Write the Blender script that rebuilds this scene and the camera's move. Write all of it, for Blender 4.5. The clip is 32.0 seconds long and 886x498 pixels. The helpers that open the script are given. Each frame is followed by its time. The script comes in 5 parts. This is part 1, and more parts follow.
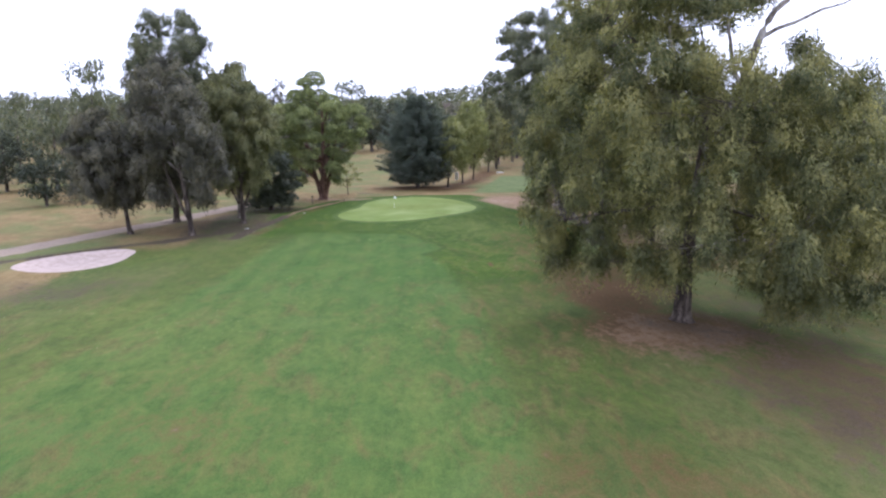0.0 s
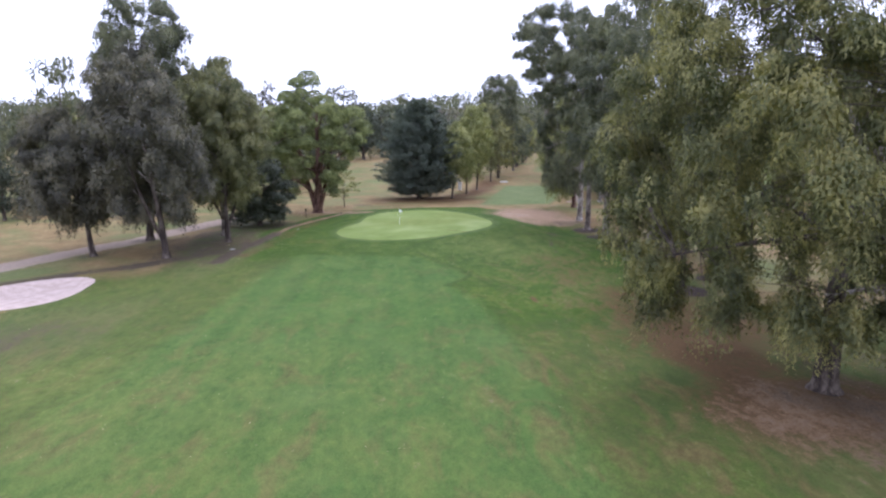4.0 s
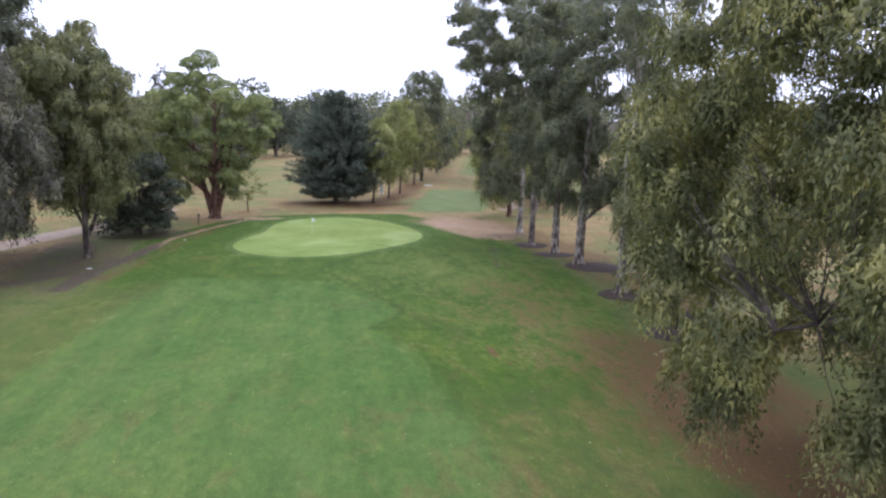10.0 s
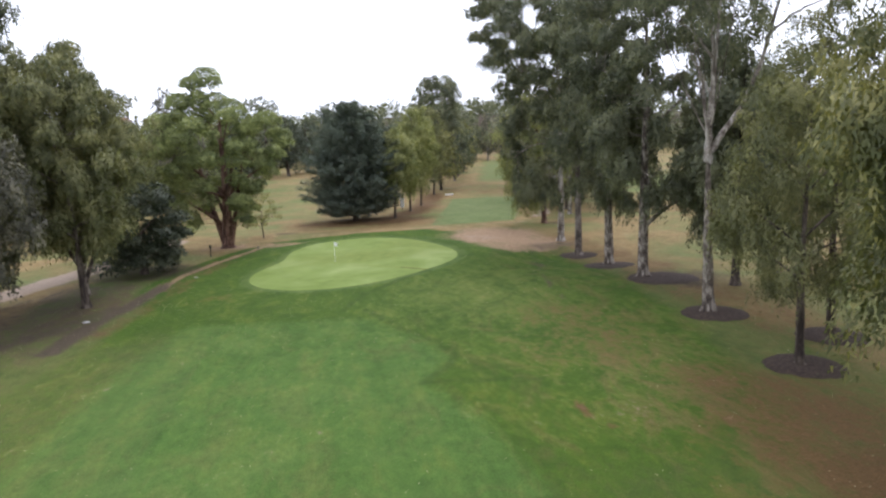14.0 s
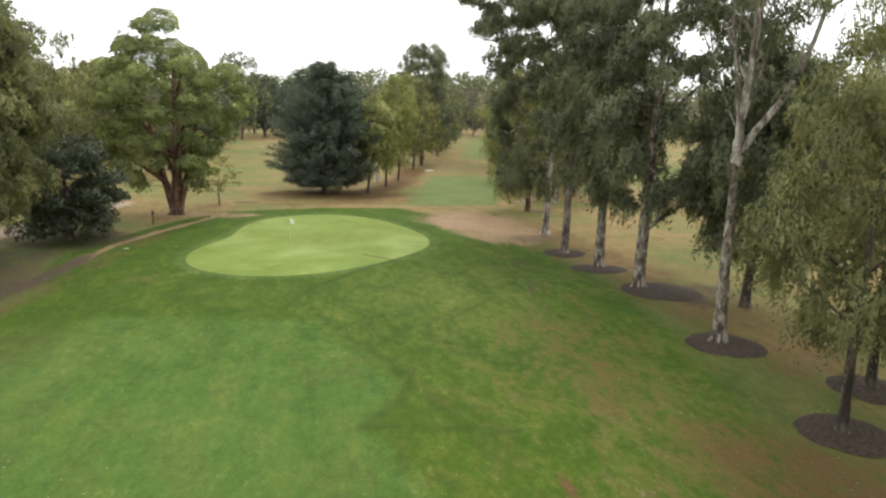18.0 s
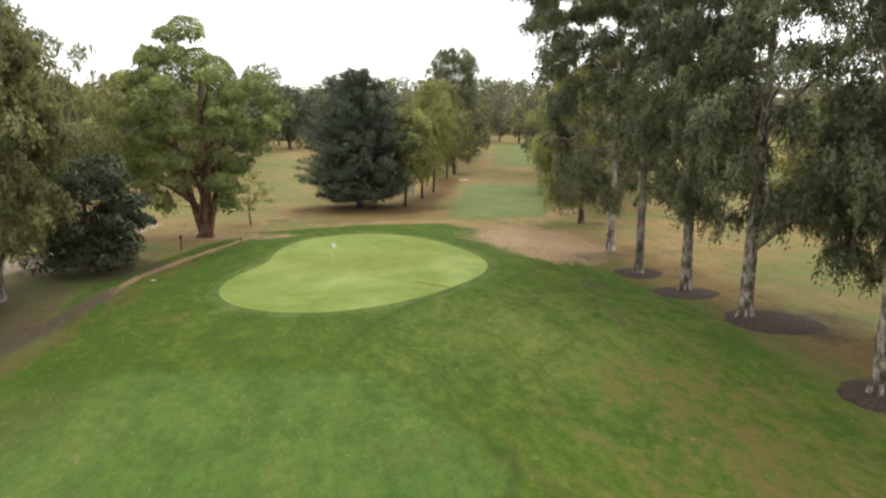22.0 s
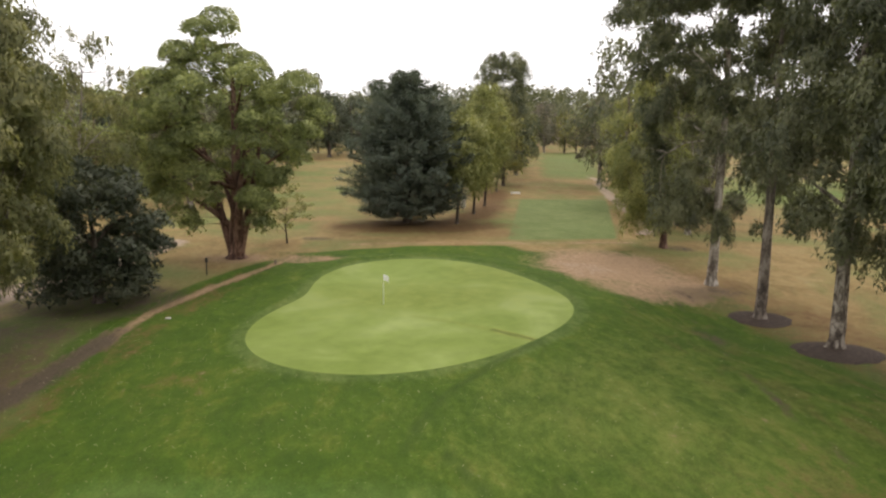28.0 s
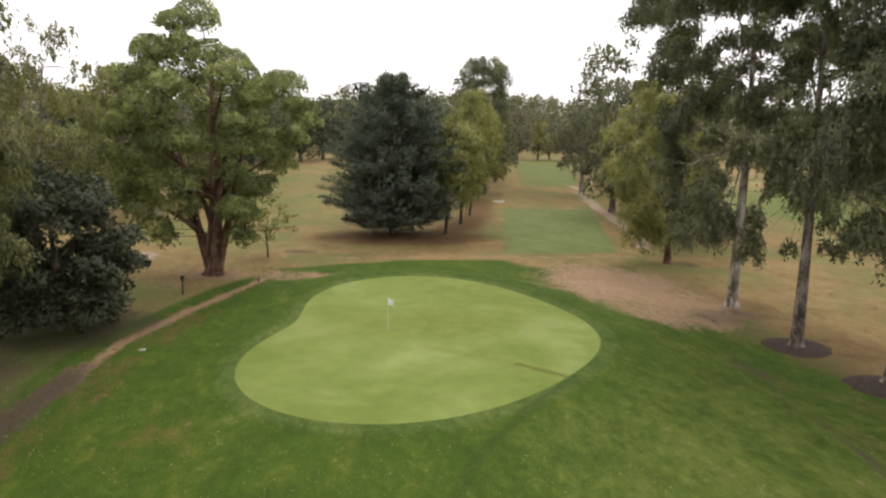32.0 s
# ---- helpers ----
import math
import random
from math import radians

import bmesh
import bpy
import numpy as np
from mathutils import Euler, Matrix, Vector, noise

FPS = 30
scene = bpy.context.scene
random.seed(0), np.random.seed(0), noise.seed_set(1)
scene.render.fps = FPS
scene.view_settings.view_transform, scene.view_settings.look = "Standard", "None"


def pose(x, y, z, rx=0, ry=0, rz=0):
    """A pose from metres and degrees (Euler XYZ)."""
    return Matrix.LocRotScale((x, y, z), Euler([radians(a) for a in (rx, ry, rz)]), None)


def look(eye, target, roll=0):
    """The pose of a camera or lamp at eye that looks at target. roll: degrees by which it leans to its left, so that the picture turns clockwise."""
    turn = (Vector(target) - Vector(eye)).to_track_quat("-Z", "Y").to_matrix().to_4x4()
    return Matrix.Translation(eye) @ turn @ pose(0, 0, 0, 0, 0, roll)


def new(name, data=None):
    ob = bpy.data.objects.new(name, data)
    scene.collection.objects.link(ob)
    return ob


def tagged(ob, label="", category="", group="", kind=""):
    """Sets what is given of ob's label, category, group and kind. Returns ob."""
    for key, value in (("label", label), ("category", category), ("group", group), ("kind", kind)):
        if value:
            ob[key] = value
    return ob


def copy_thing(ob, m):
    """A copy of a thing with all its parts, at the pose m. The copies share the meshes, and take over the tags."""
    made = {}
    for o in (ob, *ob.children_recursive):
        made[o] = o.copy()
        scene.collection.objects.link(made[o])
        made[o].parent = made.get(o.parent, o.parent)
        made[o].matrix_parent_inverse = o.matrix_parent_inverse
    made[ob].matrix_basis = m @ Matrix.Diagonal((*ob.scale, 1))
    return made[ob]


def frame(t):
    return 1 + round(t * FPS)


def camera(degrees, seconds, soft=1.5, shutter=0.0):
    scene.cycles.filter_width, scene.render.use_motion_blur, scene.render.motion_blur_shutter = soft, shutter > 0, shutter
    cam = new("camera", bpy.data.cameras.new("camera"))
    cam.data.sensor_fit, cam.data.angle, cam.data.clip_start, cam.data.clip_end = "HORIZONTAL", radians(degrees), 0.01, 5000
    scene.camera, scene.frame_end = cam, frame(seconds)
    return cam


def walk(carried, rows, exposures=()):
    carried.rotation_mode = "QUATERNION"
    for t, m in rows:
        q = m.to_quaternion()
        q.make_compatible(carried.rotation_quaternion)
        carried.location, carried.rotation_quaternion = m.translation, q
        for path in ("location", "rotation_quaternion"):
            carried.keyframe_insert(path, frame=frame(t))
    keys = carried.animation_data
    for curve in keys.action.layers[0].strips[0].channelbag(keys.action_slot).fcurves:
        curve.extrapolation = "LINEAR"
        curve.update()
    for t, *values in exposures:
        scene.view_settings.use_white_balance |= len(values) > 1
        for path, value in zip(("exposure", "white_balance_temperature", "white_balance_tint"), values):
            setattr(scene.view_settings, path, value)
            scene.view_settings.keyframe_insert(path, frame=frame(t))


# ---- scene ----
cam = camera(67.1, 32.0, soft=2.35)
PATH = [
    (0, (3.132, -108.275, 10.246), (3.219, -106.301, 9.938), -0.3),
    (0.5, (2.489, -106.89, 10.323), (2.585, -104.915, 10.028), 0.3),
    (1, (1.984, -105.366, 10.382), (2.097, -103.39, 10.097), 0.5),
    (1.5, (1.638, -103.745, 10.446), (1.766, -101.768, 10.17), 0.7),
    (2, (1.406, -102.192, 10.429), (1.556, -100.216, 10.163), 0.7),
    (2.5, (1.127, -100.53, 10.43), (1.294, -98.554, 10.168), 0.1),
    (4.5, (-0.082, -94.307, 10.097), (0.035, -92.334, 9.789), -0.2),
    (5, (-0.281, -93.287, 10.09), (-0.16, -91.32, 9.749), -0.5),
    (5.5, (-0.603, -92.189, 10.104), (-0.49, -90.226, 9.738), -0.9),
    (6, (-1.052, -91.287, 9.901), (-0.933, -89.323, 9.54), -1.4),
    (6.5, (-1.133, -90.382, 9.914), (-1.016, -88.418, 9.558), -2.1),
    (7, (-1.268, -89.544, 9.92), (-1.138, -87.579, 9.57), -1.9),
    (7.5, (-1.43, -88.594, 10.01), (-1.25, -86.626, 9.701), -0.7),
    (8, (-1.267, -87.559, 10.058), (-1.019, -85.592, 9.789), 0.5),
    (8.5, (-0.942, -86.054, 10.12), (-0.597, -84.1, 9.869), 1.6),
    (9, (-0.07, -84.409, 10.137), (0.352, -82.47, 9.892), 2.0),
    (9.5, (0.25, -82.685, 10.194), (0.657, -80.744, 9.935), 1.6),
    (10, (0.489, -81.186, 10.019), (0.862, -79.241, 9.74), 1.5),
    (10.5, (0.666, -79.906, 9.94), (0.949, -77.954, 9.609), 1.7),
    (11, (0.6, -79.04, 9.774), (0.759, -77.081, 9.404), 1.5),
    (11.5, (0.696, -78.166, 9.673), (0.83, -76.206, 9.298), 1.9),
    (12, (0.701, -77.475, 9.735), (0.888, -75.517, 9.375), 1.9),
    (12.5, (0.592, -76.569, 9.911), (0.868, -74.613, 9.597), 0.6),
    (13, (0.264, -75.412, 9.973), (0.603, -73.459, 9.705), -1.7),
    (13.5, (-0.138, -73.967, 10.162), (0.214, -72.014, 9.914), -3.6),
    (15.5, (-0.078, -69.127, 10.222), (0.147, -67.166, 9.898), 3.6),
    (16, (0.861, -68.206, 10.173), (1.211, -66.261, 9.86), 4.0),
    (16.5, (1.582, -67.233, 10.324), (2.023, -65.307, 10.016), 3.6),
    (17, (1.838, -66.304, 10.397), (2.284, -64.379, 10.092), 2.8),
    (17.5, (2.066, -65.302, 10.443), (2.486, -63.372, 10.13), 1.8),
    (18, (2.018, -64.481, 10.467), (2.403, -62.547, 10.13), 1.7),
    (18.5, (1.982, -63.582, 10.434), (2.355, -61.646, 10.096), 2.1),
    (19, (1.831, -62.692, 10.481), (2.202, -60.756, 10.142), 2.0),
    (19.5, (1.518, -61.802, 10.538), (1.886, -59.867, 10.191), 1.3),
    (20, (1.206, -61.03, 10.553), (1.573, -59.095, 10.208), 0.7),
    (20.5, (0.914, -60.093, 10.625), (1.277, -58.156, 10.285), 0.8),
    (21, (0.601, -59.172, 10.624), (0.964, -57.233, 10.294), 0.6),
    (21.5, (0.449, -58.064, 10.687), (0.796, -56.121, 10.364), 0.3),
    (22, (0.225, -56.99, 10.703), (0.544, -55.042, 10.384), 0.1),
    (22.5, (0.079, -55.947, 10.782), (0.355, -53.992, 10.464), -0.1),
    (23, (-0.125, -54.989, 10.775), (0.12, -53.03, 10.457), 0.1),
    (23.5, (-0.172, -53.952, 10.855), (0.059, -51.991, 10.535), 0.3),
    (24, (-0.185, -53.063, 10.891), (0.034, -51.1, 10.572), 0.7),
    (24.5, (-0.235, -52.15, 10.908), (-0.023, -50.188, 10.588), 0.9),
    (25, (-0.275, -51.308, 10.942), (-0.063, -49.345, 10.624), 1.1),
    (25.5, (-0.295, -50.413, 10.92), (-0.08, -48.449, 10.606), 1.1),
    (27.5, (-0.688, -46.926, 10.893), (-0.471, -44.959, 10.601), 0.8),
    (28, (-0.91, -46.142, 10.909), (-0.694, -44.176, 10.613), 0.7),
    (28.5, (-1.083, -45.323, 10.82), (-0.865, -43.357, 10.524), 0.6),
    (29, (-1.259, -44.676, 10.816), (-1.046, -42.71, 10.519), 0.2),
    (29.5, (-1.678, -44.126, 10.901), (-1.482, -42.157, 10.605), -0.7),
    (30, (-2.131, -43.467, 10.909), (-1.963, -41.497, 10.605), -1.6),
    (30.5, (-2.614, -42.924, 10.967), (-2.456, -40.952, 10.671), -1.6),
    (31, (-3.044, -42.347, 11.018), (-2.863, -40.376, 10.728), -0.9),
    (31.5, (-3.177, -41.674, 11.075), (-2.932, -39.71, 10.794), 0.3),
    (32, (-3.196, -40.894, 11.139), (-2.881, -38.939, 10.86), 1.4),
]
walk(cam, [(t, look(eye, target, roll)) for t, eye, target, roll in PATH],
     exposures=[(0, 0.16, 5400, 26), (5, 0.22, 5350, 29), (9, 0.23, 5400, 27), (12, 0.2, 5650, 22), (13, 0.07, 5700, 22), (16, 0.22, 6450, 7), (20, 0.22, 6750, 9), (25, 0.09, 7000, 14), (32, -0.1, 6950, 16)])

# ---- sky and light: bright overcast, thin cloud ----
world = bpy.data.worlds.new("overcast_sky")
scene.world = world
world.use_nodes = True
wn, wl = world.node_tree.nodes, world.node_tree.links
wn.clear()
sky = wn.new("ShaderNodeTexSky")
sky.sky_type = "NISHITA"
sky.sun_disc = False
SUN_EL, SUN_ROT = radians(52), radians(20)
sky.sun_elevation, sky.sun_rotation = SUN_EL, SUN_ROT
sky.dust_density = 4.0
grey = wn.new("ShaderNodeHueSaturation")
grey.inputs["Saturation"].default_value = 0.75
grey.inputs["Value"].default_value = 0.12
wl.new(sky.outputs[0], grey.inputs["Color"])
cloud = wn.new("ShaderNodeTexNoise")
cloud.inputs["Scale"].default_value = 1.6
cloud.inputs["Detail"].default_value = 5
coord = wn.new("ShaderNodeTexCoord")
wl.new(coord.outputs["Generated"], cloud.inputs["Vector"])
cramp = wn.new("ShaderNodeValToRGB")
cramp.color_ramp.elements[0].position, cramp.color_ramp.elements[1].position = 0.3, 0.55
cramp.color_ramp.elements[0].color = (0.6, 0.6, 0.6, 1)
wl.new(cloud.outputs[0], cramp.inputs[0])
mixs = wn.new("ShaderNodeMixRGB")
mixs.inputs[2].default_value = (1.58, 1.62, 1.68, 1)
wl.new(cramp.outputs[0], mixs.inputs[0])
wl.new(grey.outputs[0], mixs.inputs[1])
wbg = wn.new("ShaderNodeBackground")
wbg.inputs["Strength"].default_value = 1.0
wl.new(mixs.outputs[0], wbg.inputs[0])
wout = wn.new("ShaderNodeOutputWorld")
wl.new(wbg.outputs[0], wout.inputs[0])

sun_data = bpy.data.lights.new("sun", "SUN")
sun_data.energy, sun_data.angle, sun_data.color = 1.2, radians(14), (1.0, 0.96, 0.9)
sun = new("sun", sun_data)
sun.matrix_basis = look((0, 0, 60), (-math.sin(SUN_ROT) * 60, -math.cos(SUN_ROT) * 60, 60 - 60 * math.tan(SUN_EL)))

# ---- materials ----


def mat(name, rough=0.8):
    m = bpy.data.materials.new(name)
    m.use_nodes = True
    b = m.node_tree.nodes["Principled BSDF"]
    b.inputs["Roughness"].default_value = rough
    b.inputs["Specular IOR Level"].default_value = 0.25
    return m, m.node_tree.nodes, m.node_tree.links, b


def noise_tex(nn, ll, vec, scale, detail=4, rough=0.6, dist=0.0):
    n = nn.new("ShaderNodeTexNoise")
    n.inputs["Scale"].default_value, n.inputs["Detail"].default_value = scale, detail
    n.inputs["Roughness"].default_value, n.inputs["Distortion"].default_value = rough, dist
    ll.new(vec, n.inputs["Vector"])
    return n.outputs["Fac"]


def ramp(nn, ll, fac, stops):
    r = nn.new("ShaderNodeValToRGB")
    e = r.color_ramp.elements
    while len(e) < len(stops):
        e.new(0.5)
    for k, (p, c) in zip(e, stops):
        k.position, k.color = p, (*c, 1) if len(c) == 3 else c
    ll.new(fac, r.inputs[0])
    return r.outputs[0]


def grey_ramp(nn, ll, fac, a, b, lo=0.0, hi=1.0):
    return ramp(nn, ll, fac, [(a, (lo, lo, lo)), (b, (hi, hi, hi))])


def mix(nn, ll, fac, a, b, kind="MIX"):
    m = nn.new("ShaderNodeMixRGB")
    m.blend_type = kind
    for k, v in ((0, fac), (1, a), (2, b)):
        if isinstance(v, (int, float)):
            m.inputs[k].default_value = v
        elif isinstance(v, tuple):
            m.inputs[k].default_value = (*v, 1)
        else:
            ll.new(v, m.inputs[k])
    return m.outputs[0]


def calc(nn, ll, op, a, b):
    m = nn.new("ShaderNodeMath")
    m.operation = op
    for k, v in ((0, a), (1, b)):
        if isinstance(v, (int, float)):
            m.inputs[k].default_value = v
        else:
            ll.new(v, m.inputs[k])
    return m.outputs[0]


def bump(nn, ll, b, height, strength, distance):
    k = nn.new("ShaderNodeBump")
    k.inputs["Strength"].default_value, k.inputs["Distance"].default_value = strength, distance
    ll.new(height, k.inputs["Height"])
    ll.new(k.outputs[0], b.inputs["Normal"])


def where(nn):
    return nn.new("ShaderNodeTexCoord").outputs["Object"]


def attribute(nn, name):
    a = nn.new("ShaderNodeAttribute")
    a.attribute_name = name
    return a.outputs["Fac"]


def simple(name, c1, c2, scale=8.0, rough=0.8, bump_d=0.0, metal=0.0):
    m, nn, ll, b = mat(name, rough)
    v = where(nn)
    f = noise_tex(nn, ll, v, scale, 6)
    ll.new(ramp(nn, ll, f, [(0.3, c1), (0.7, c2)]), b.inputs["Base Color"])
    b.inputs["Metallic"].default_value = metal
    if bump_d:
        bump(nn, ll, b, f, 0.6, bump_d)
    return m


def ground_material():
    m, nn, ll, b = mat("grassland", 0.9)
    v = where(nn)
    big = noise_tex(nn, ll, v, 0.07, 5, 0.6, 0.6)
    grain = nn.new("ShaderNodeMapping")
    grain.inputs["Scale"].default_value = (1, 0.55, 1)
    ll.new(v, grain.inputs[0])
    mid = noise_tex(nn, ll, grain.outputs[0], 0.34, 6, 0.65, 0.6)
    small = noise_tex(nn, ll, grain.outputs[0], 2.6, 6, 0.7)
    fine = noise_tex(nn, ll, grain.outputs[0], 15.0, 5, 0.75)
    mottle = noise_tex(nn, ll, grain.outputs[0], 1.2, 7, 0.72, 0.5)
    along = nn.new("ShaderNodeMapping")
    along.inputs["Scale"].default_value = (1.3, 0.09, 1)
    ll.new(v, along.inputs[0])
    drawn = noise_tex(nn, ll, along.outputs[0], 1.0, 4, 0.6)
    turf = calc(nn, ll, "ADD", calc(nn, ll, "MULTIPLY", mid, 0.5), calc(nn, ll, "MULTIPLY", mottle, 0.5))

    def edge(name, amount=0.5, lo=0.4, hi=0.6):
        a = attribute(nn, name)
        n = calc(nn, ll, "MULTIPLY", calc(nn, ll, "SUBTRACT", mid, 0.5), amount)
        n2 = calc(nn, ll, "MULTIPLY", calc(nn, ll, "SUBTRACT", small, 0.5), amount)
        return grey_ramp(nn, ll, calc(nn, ll, "ADD", a, calc(nn, ll, "ADD", n, n2)), lo, hi)

    # rough grass, part green, part olive
    rough = ramp(nn, ll, turf, [(0.34, ROUGH_A), (0.51, ROUGH_B), (0.68, ROUGH_C)])
    # dry tan grass
    dry = ramp(nn, ll, turf, [(0.32, DRY_A), (0.5, DRY_B), (0.68, DRY_C)])
    dry = mix(nn, ll, grey_ramp(nn, ll, big, 0.45, 0.65), dry, DRY_G)
    col = mix(nn, ll, edge("dry", 0.7, 0.35, 0.65), rough, dry)
    # lush apron
    lush = ramp(nn, ll, turf, [(0.33, LUSH_A), (0.53, LUSH_B), (0.72, LUSH_C)])
    col = mix(nn, ll, edge("lush", 0.55, 0.3, 0.7), col, lush)
    # mown fairway
    sep = nn.new("ShaderNodeSeparateXYZ")
    ll.new(v, sep.inputs[0])
    stripe = calc(nn, ll, "SINE", calc(nn, ll, "MULTIPLY", sep.outputs[0], 2.3), 0.0)
    stripe = calc(nn, ll, "ADD", calc(nn, ll, "MULTIPLY", stripe, 0.05), calc(nn, ll, "ADD", calc(nn, ll, "MULTIPLY", turf, 0.7), calc(nn, ll, "MULTIPLY", drawn, 0.3)))
    mown = ramp(nn, ll, stripe, [(0.36, MOWN_A), (0.51, MOWN_B), (0.66, MOWN_C)])
    bigger = noise_tex(nn, ll, v, 0.13, 4, 0.5, 1.0)
    mown = mix(nn, ll, grey_ramp(nn, ll, bigger, 0.5, 0.72, 0.0, 0.6), mown, MOWN_D)
    col = mix(nn, ll, calc(nn, ll, "MULTIPLY", edge("mown", 0.5, 0.22, 0.8), 0.72), col, mown)
    # yellowed, sunnier turf
    col = mix(nn, ll, calc(nn, ll, "MULTIPLY", edge("yellow", 1.1, 0.15, 1.0), 0.8), col, ramp(nn, ll, turf, [(0.33, (0.076, 0.112, 0.024)), (0.52, (0.125, 0.158, 0.036)), (0.7, (0.185, 0.195, 0.056))]))
    # thin yellowed patches, drawn out along the slope
    mp = nn.new("ShaderNodeMapping")
    mp.inputs["Scale"].default_value = (0.62, 0.26, 1)
    ll.new(v, mp.inputs[0])
    thin = noise_tex(nn, ll, mp.outputs[0], 1.0, 6, 0.62, 0.8)
    thin = calc(nn, ll, "MULTIPLY", grey_ramp(nn, ll, thin, 0.50, 0.68, 0.0, 0.75), attribute(nn, "thin"))
    col = mix(nn, ll, thin, col, ramp(nn, ll, small, [(0.3, (0.13, 0.09, 0.036)), (0.7, (0.19, 0.15, 0.056))]))
    # the tee, and the seam where two cuts of grass meet
    col = mix(nn, ll, calc(nn, ll, "MULTIPLY", edge("tee", 0.25, 0.3, 0.7), 0.95), col,
              ramp(nn, ll, mid, [(0.3, (0.115, 0.158, 0.052)), (0.7, (0.168, 0.205, 0.078))]))
    col = mix(nn, ll, calc(nn, ll, "MULTIPLY", edge("seam", 0.8, 0.2, 0.9), 0.55), col, (0.034, 0.06, 0.013))
    grit = noise_tex(nn, ll, v, 6.5, 8, 0.75)
    # red-brown worn patches; near the big gum they also hold its shade
    col = mix(nn, ll, calc(nn, ll, "MULTIPLY", edge("worn", 1.2, 0.38, 0.85), 0.9), col,
              ramp(nn, ll, grit, [(0.2, (0.074, 0.041, 0.019)), (0.8, (0.172, 0.098, 0.043))]))
    # bare earth, litter
    earth = ramp(nn, ll, grit, [(0.25, (0.175, 0.11, 0.066)), (0.5, (0.29, 0.195, 0.115)), (0.75, (0.43, 0.315, 0.195))])
    col = mix(nn, ll, edge("earth", 1.0, 0.3, 0.72), col, earth)
    sandy = ramp(nn, ll, grit, [(0.25, (0.26, 0.195, 0.14)), (0.75, (0.43, 0.345, 0.26))])
    col = mix(nn, ll, edge("sandy", 1.1, 0.25, 0.7), col, sandy)
    # dark litter and paths, with shade under the trees put in as colour
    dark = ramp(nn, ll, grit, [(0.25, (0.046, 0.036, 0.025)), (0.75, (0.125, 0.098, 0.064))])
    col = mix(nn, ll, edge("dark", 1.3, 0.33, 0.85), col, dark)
    # grain
    col = mix(nn, ll, 1.0, col, grey_ramp(nn, ll, fine, 0.2, 0.8, 0.62, 1.38), "MULTIPLY")
    col = mix(nn, ll, 1.0, col, grey_ramp(nn, ll, small, 0.25, 0.75, 0.82, 1.18), "MULTIPLY")
    ll.new(col, b.inputs["Base Color"])
    b.inputs["Specular IOR Level"].default_value = 0.1
    bump(nn, ll, b, calc(nn, ll, "ADD", fine, small), 0.7, 0.05)
    return m


ROUGH_A, ROUGH_B, ROUGH_C = (0.066, 0.096, 0.024), (0.104, 0.122, 0.034), (0.155, 0.135, 0.052)
DRY_A, DRY_B, DRY_C, DRY_G = (0.165, 0.108, 0.046), (0.245, 0.174, 0.075), (0.31, 0.24, 0.11), (0.145, 0.165, 0.055)
LUSH_A, LUSH_B, LUSH_C = (0.035, 0.072, 0.010), (0.062, 0.108, 0.013), (0.125, 0.146, 0.022)
MOWN_A, MOWN_B, MOWN_C, MOWN_D = (0.056, 0.114, 0.024), (0.082, 0.148, 0.032), (0.116, 0.166, 0.036), (0.120, 0.184, 0.050)


def green_material():
    m, nn, ll, b = mat("putting_turf", 0.85)
    v = where(nn)
    big = noise_tex(nn, ll, v, 0.16, 4, 0.5, 0.8)
    mid = noise_tex(nn, ll, v, 0.9, 6, 0.65)
    fine = noise_tex(nn, ll, v, 22.0, 4, 0.7)
    base = ramp(nn, ll, big, [(0.34, (0.158, 0.215, 0.046)), (0.5, (0.195, 0.256, 0.064)), (0.66, (0.245, 0.304, 0.098))])
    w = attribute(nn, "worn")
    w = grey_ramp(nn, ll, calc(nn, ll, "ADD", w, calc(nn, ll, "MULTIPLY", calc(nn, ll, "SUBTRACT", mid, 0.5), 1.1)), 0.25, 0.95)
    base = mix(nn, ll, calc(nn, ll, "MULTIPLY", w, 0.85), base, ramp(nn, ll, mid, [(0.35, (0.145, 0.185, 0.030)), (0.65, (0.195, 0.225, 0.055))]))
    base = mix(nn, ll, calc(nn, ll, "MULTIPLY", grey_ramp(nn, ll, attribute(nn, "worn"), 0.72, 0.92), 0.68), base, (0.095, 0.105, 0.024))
    base = mix(nn, ll, 1.0, base, grey_ramp(nn, ll, fine, 0.2, 0.8, 0.86, 1.14), "MULTIPLY")
    base = mix(nn, ll, 1.0, base, grey_ramp(nn, ll, mid, 0.25, 0.75, 0.88, 1.12), "MULTIPLY")
    ll.new(base, b.inputs["Base Color"])
    b.inputs["Specular IOR Level"].default_value = 0.1
    bump(nn, ll, b, fine, 0.3, 0.01)
    return m


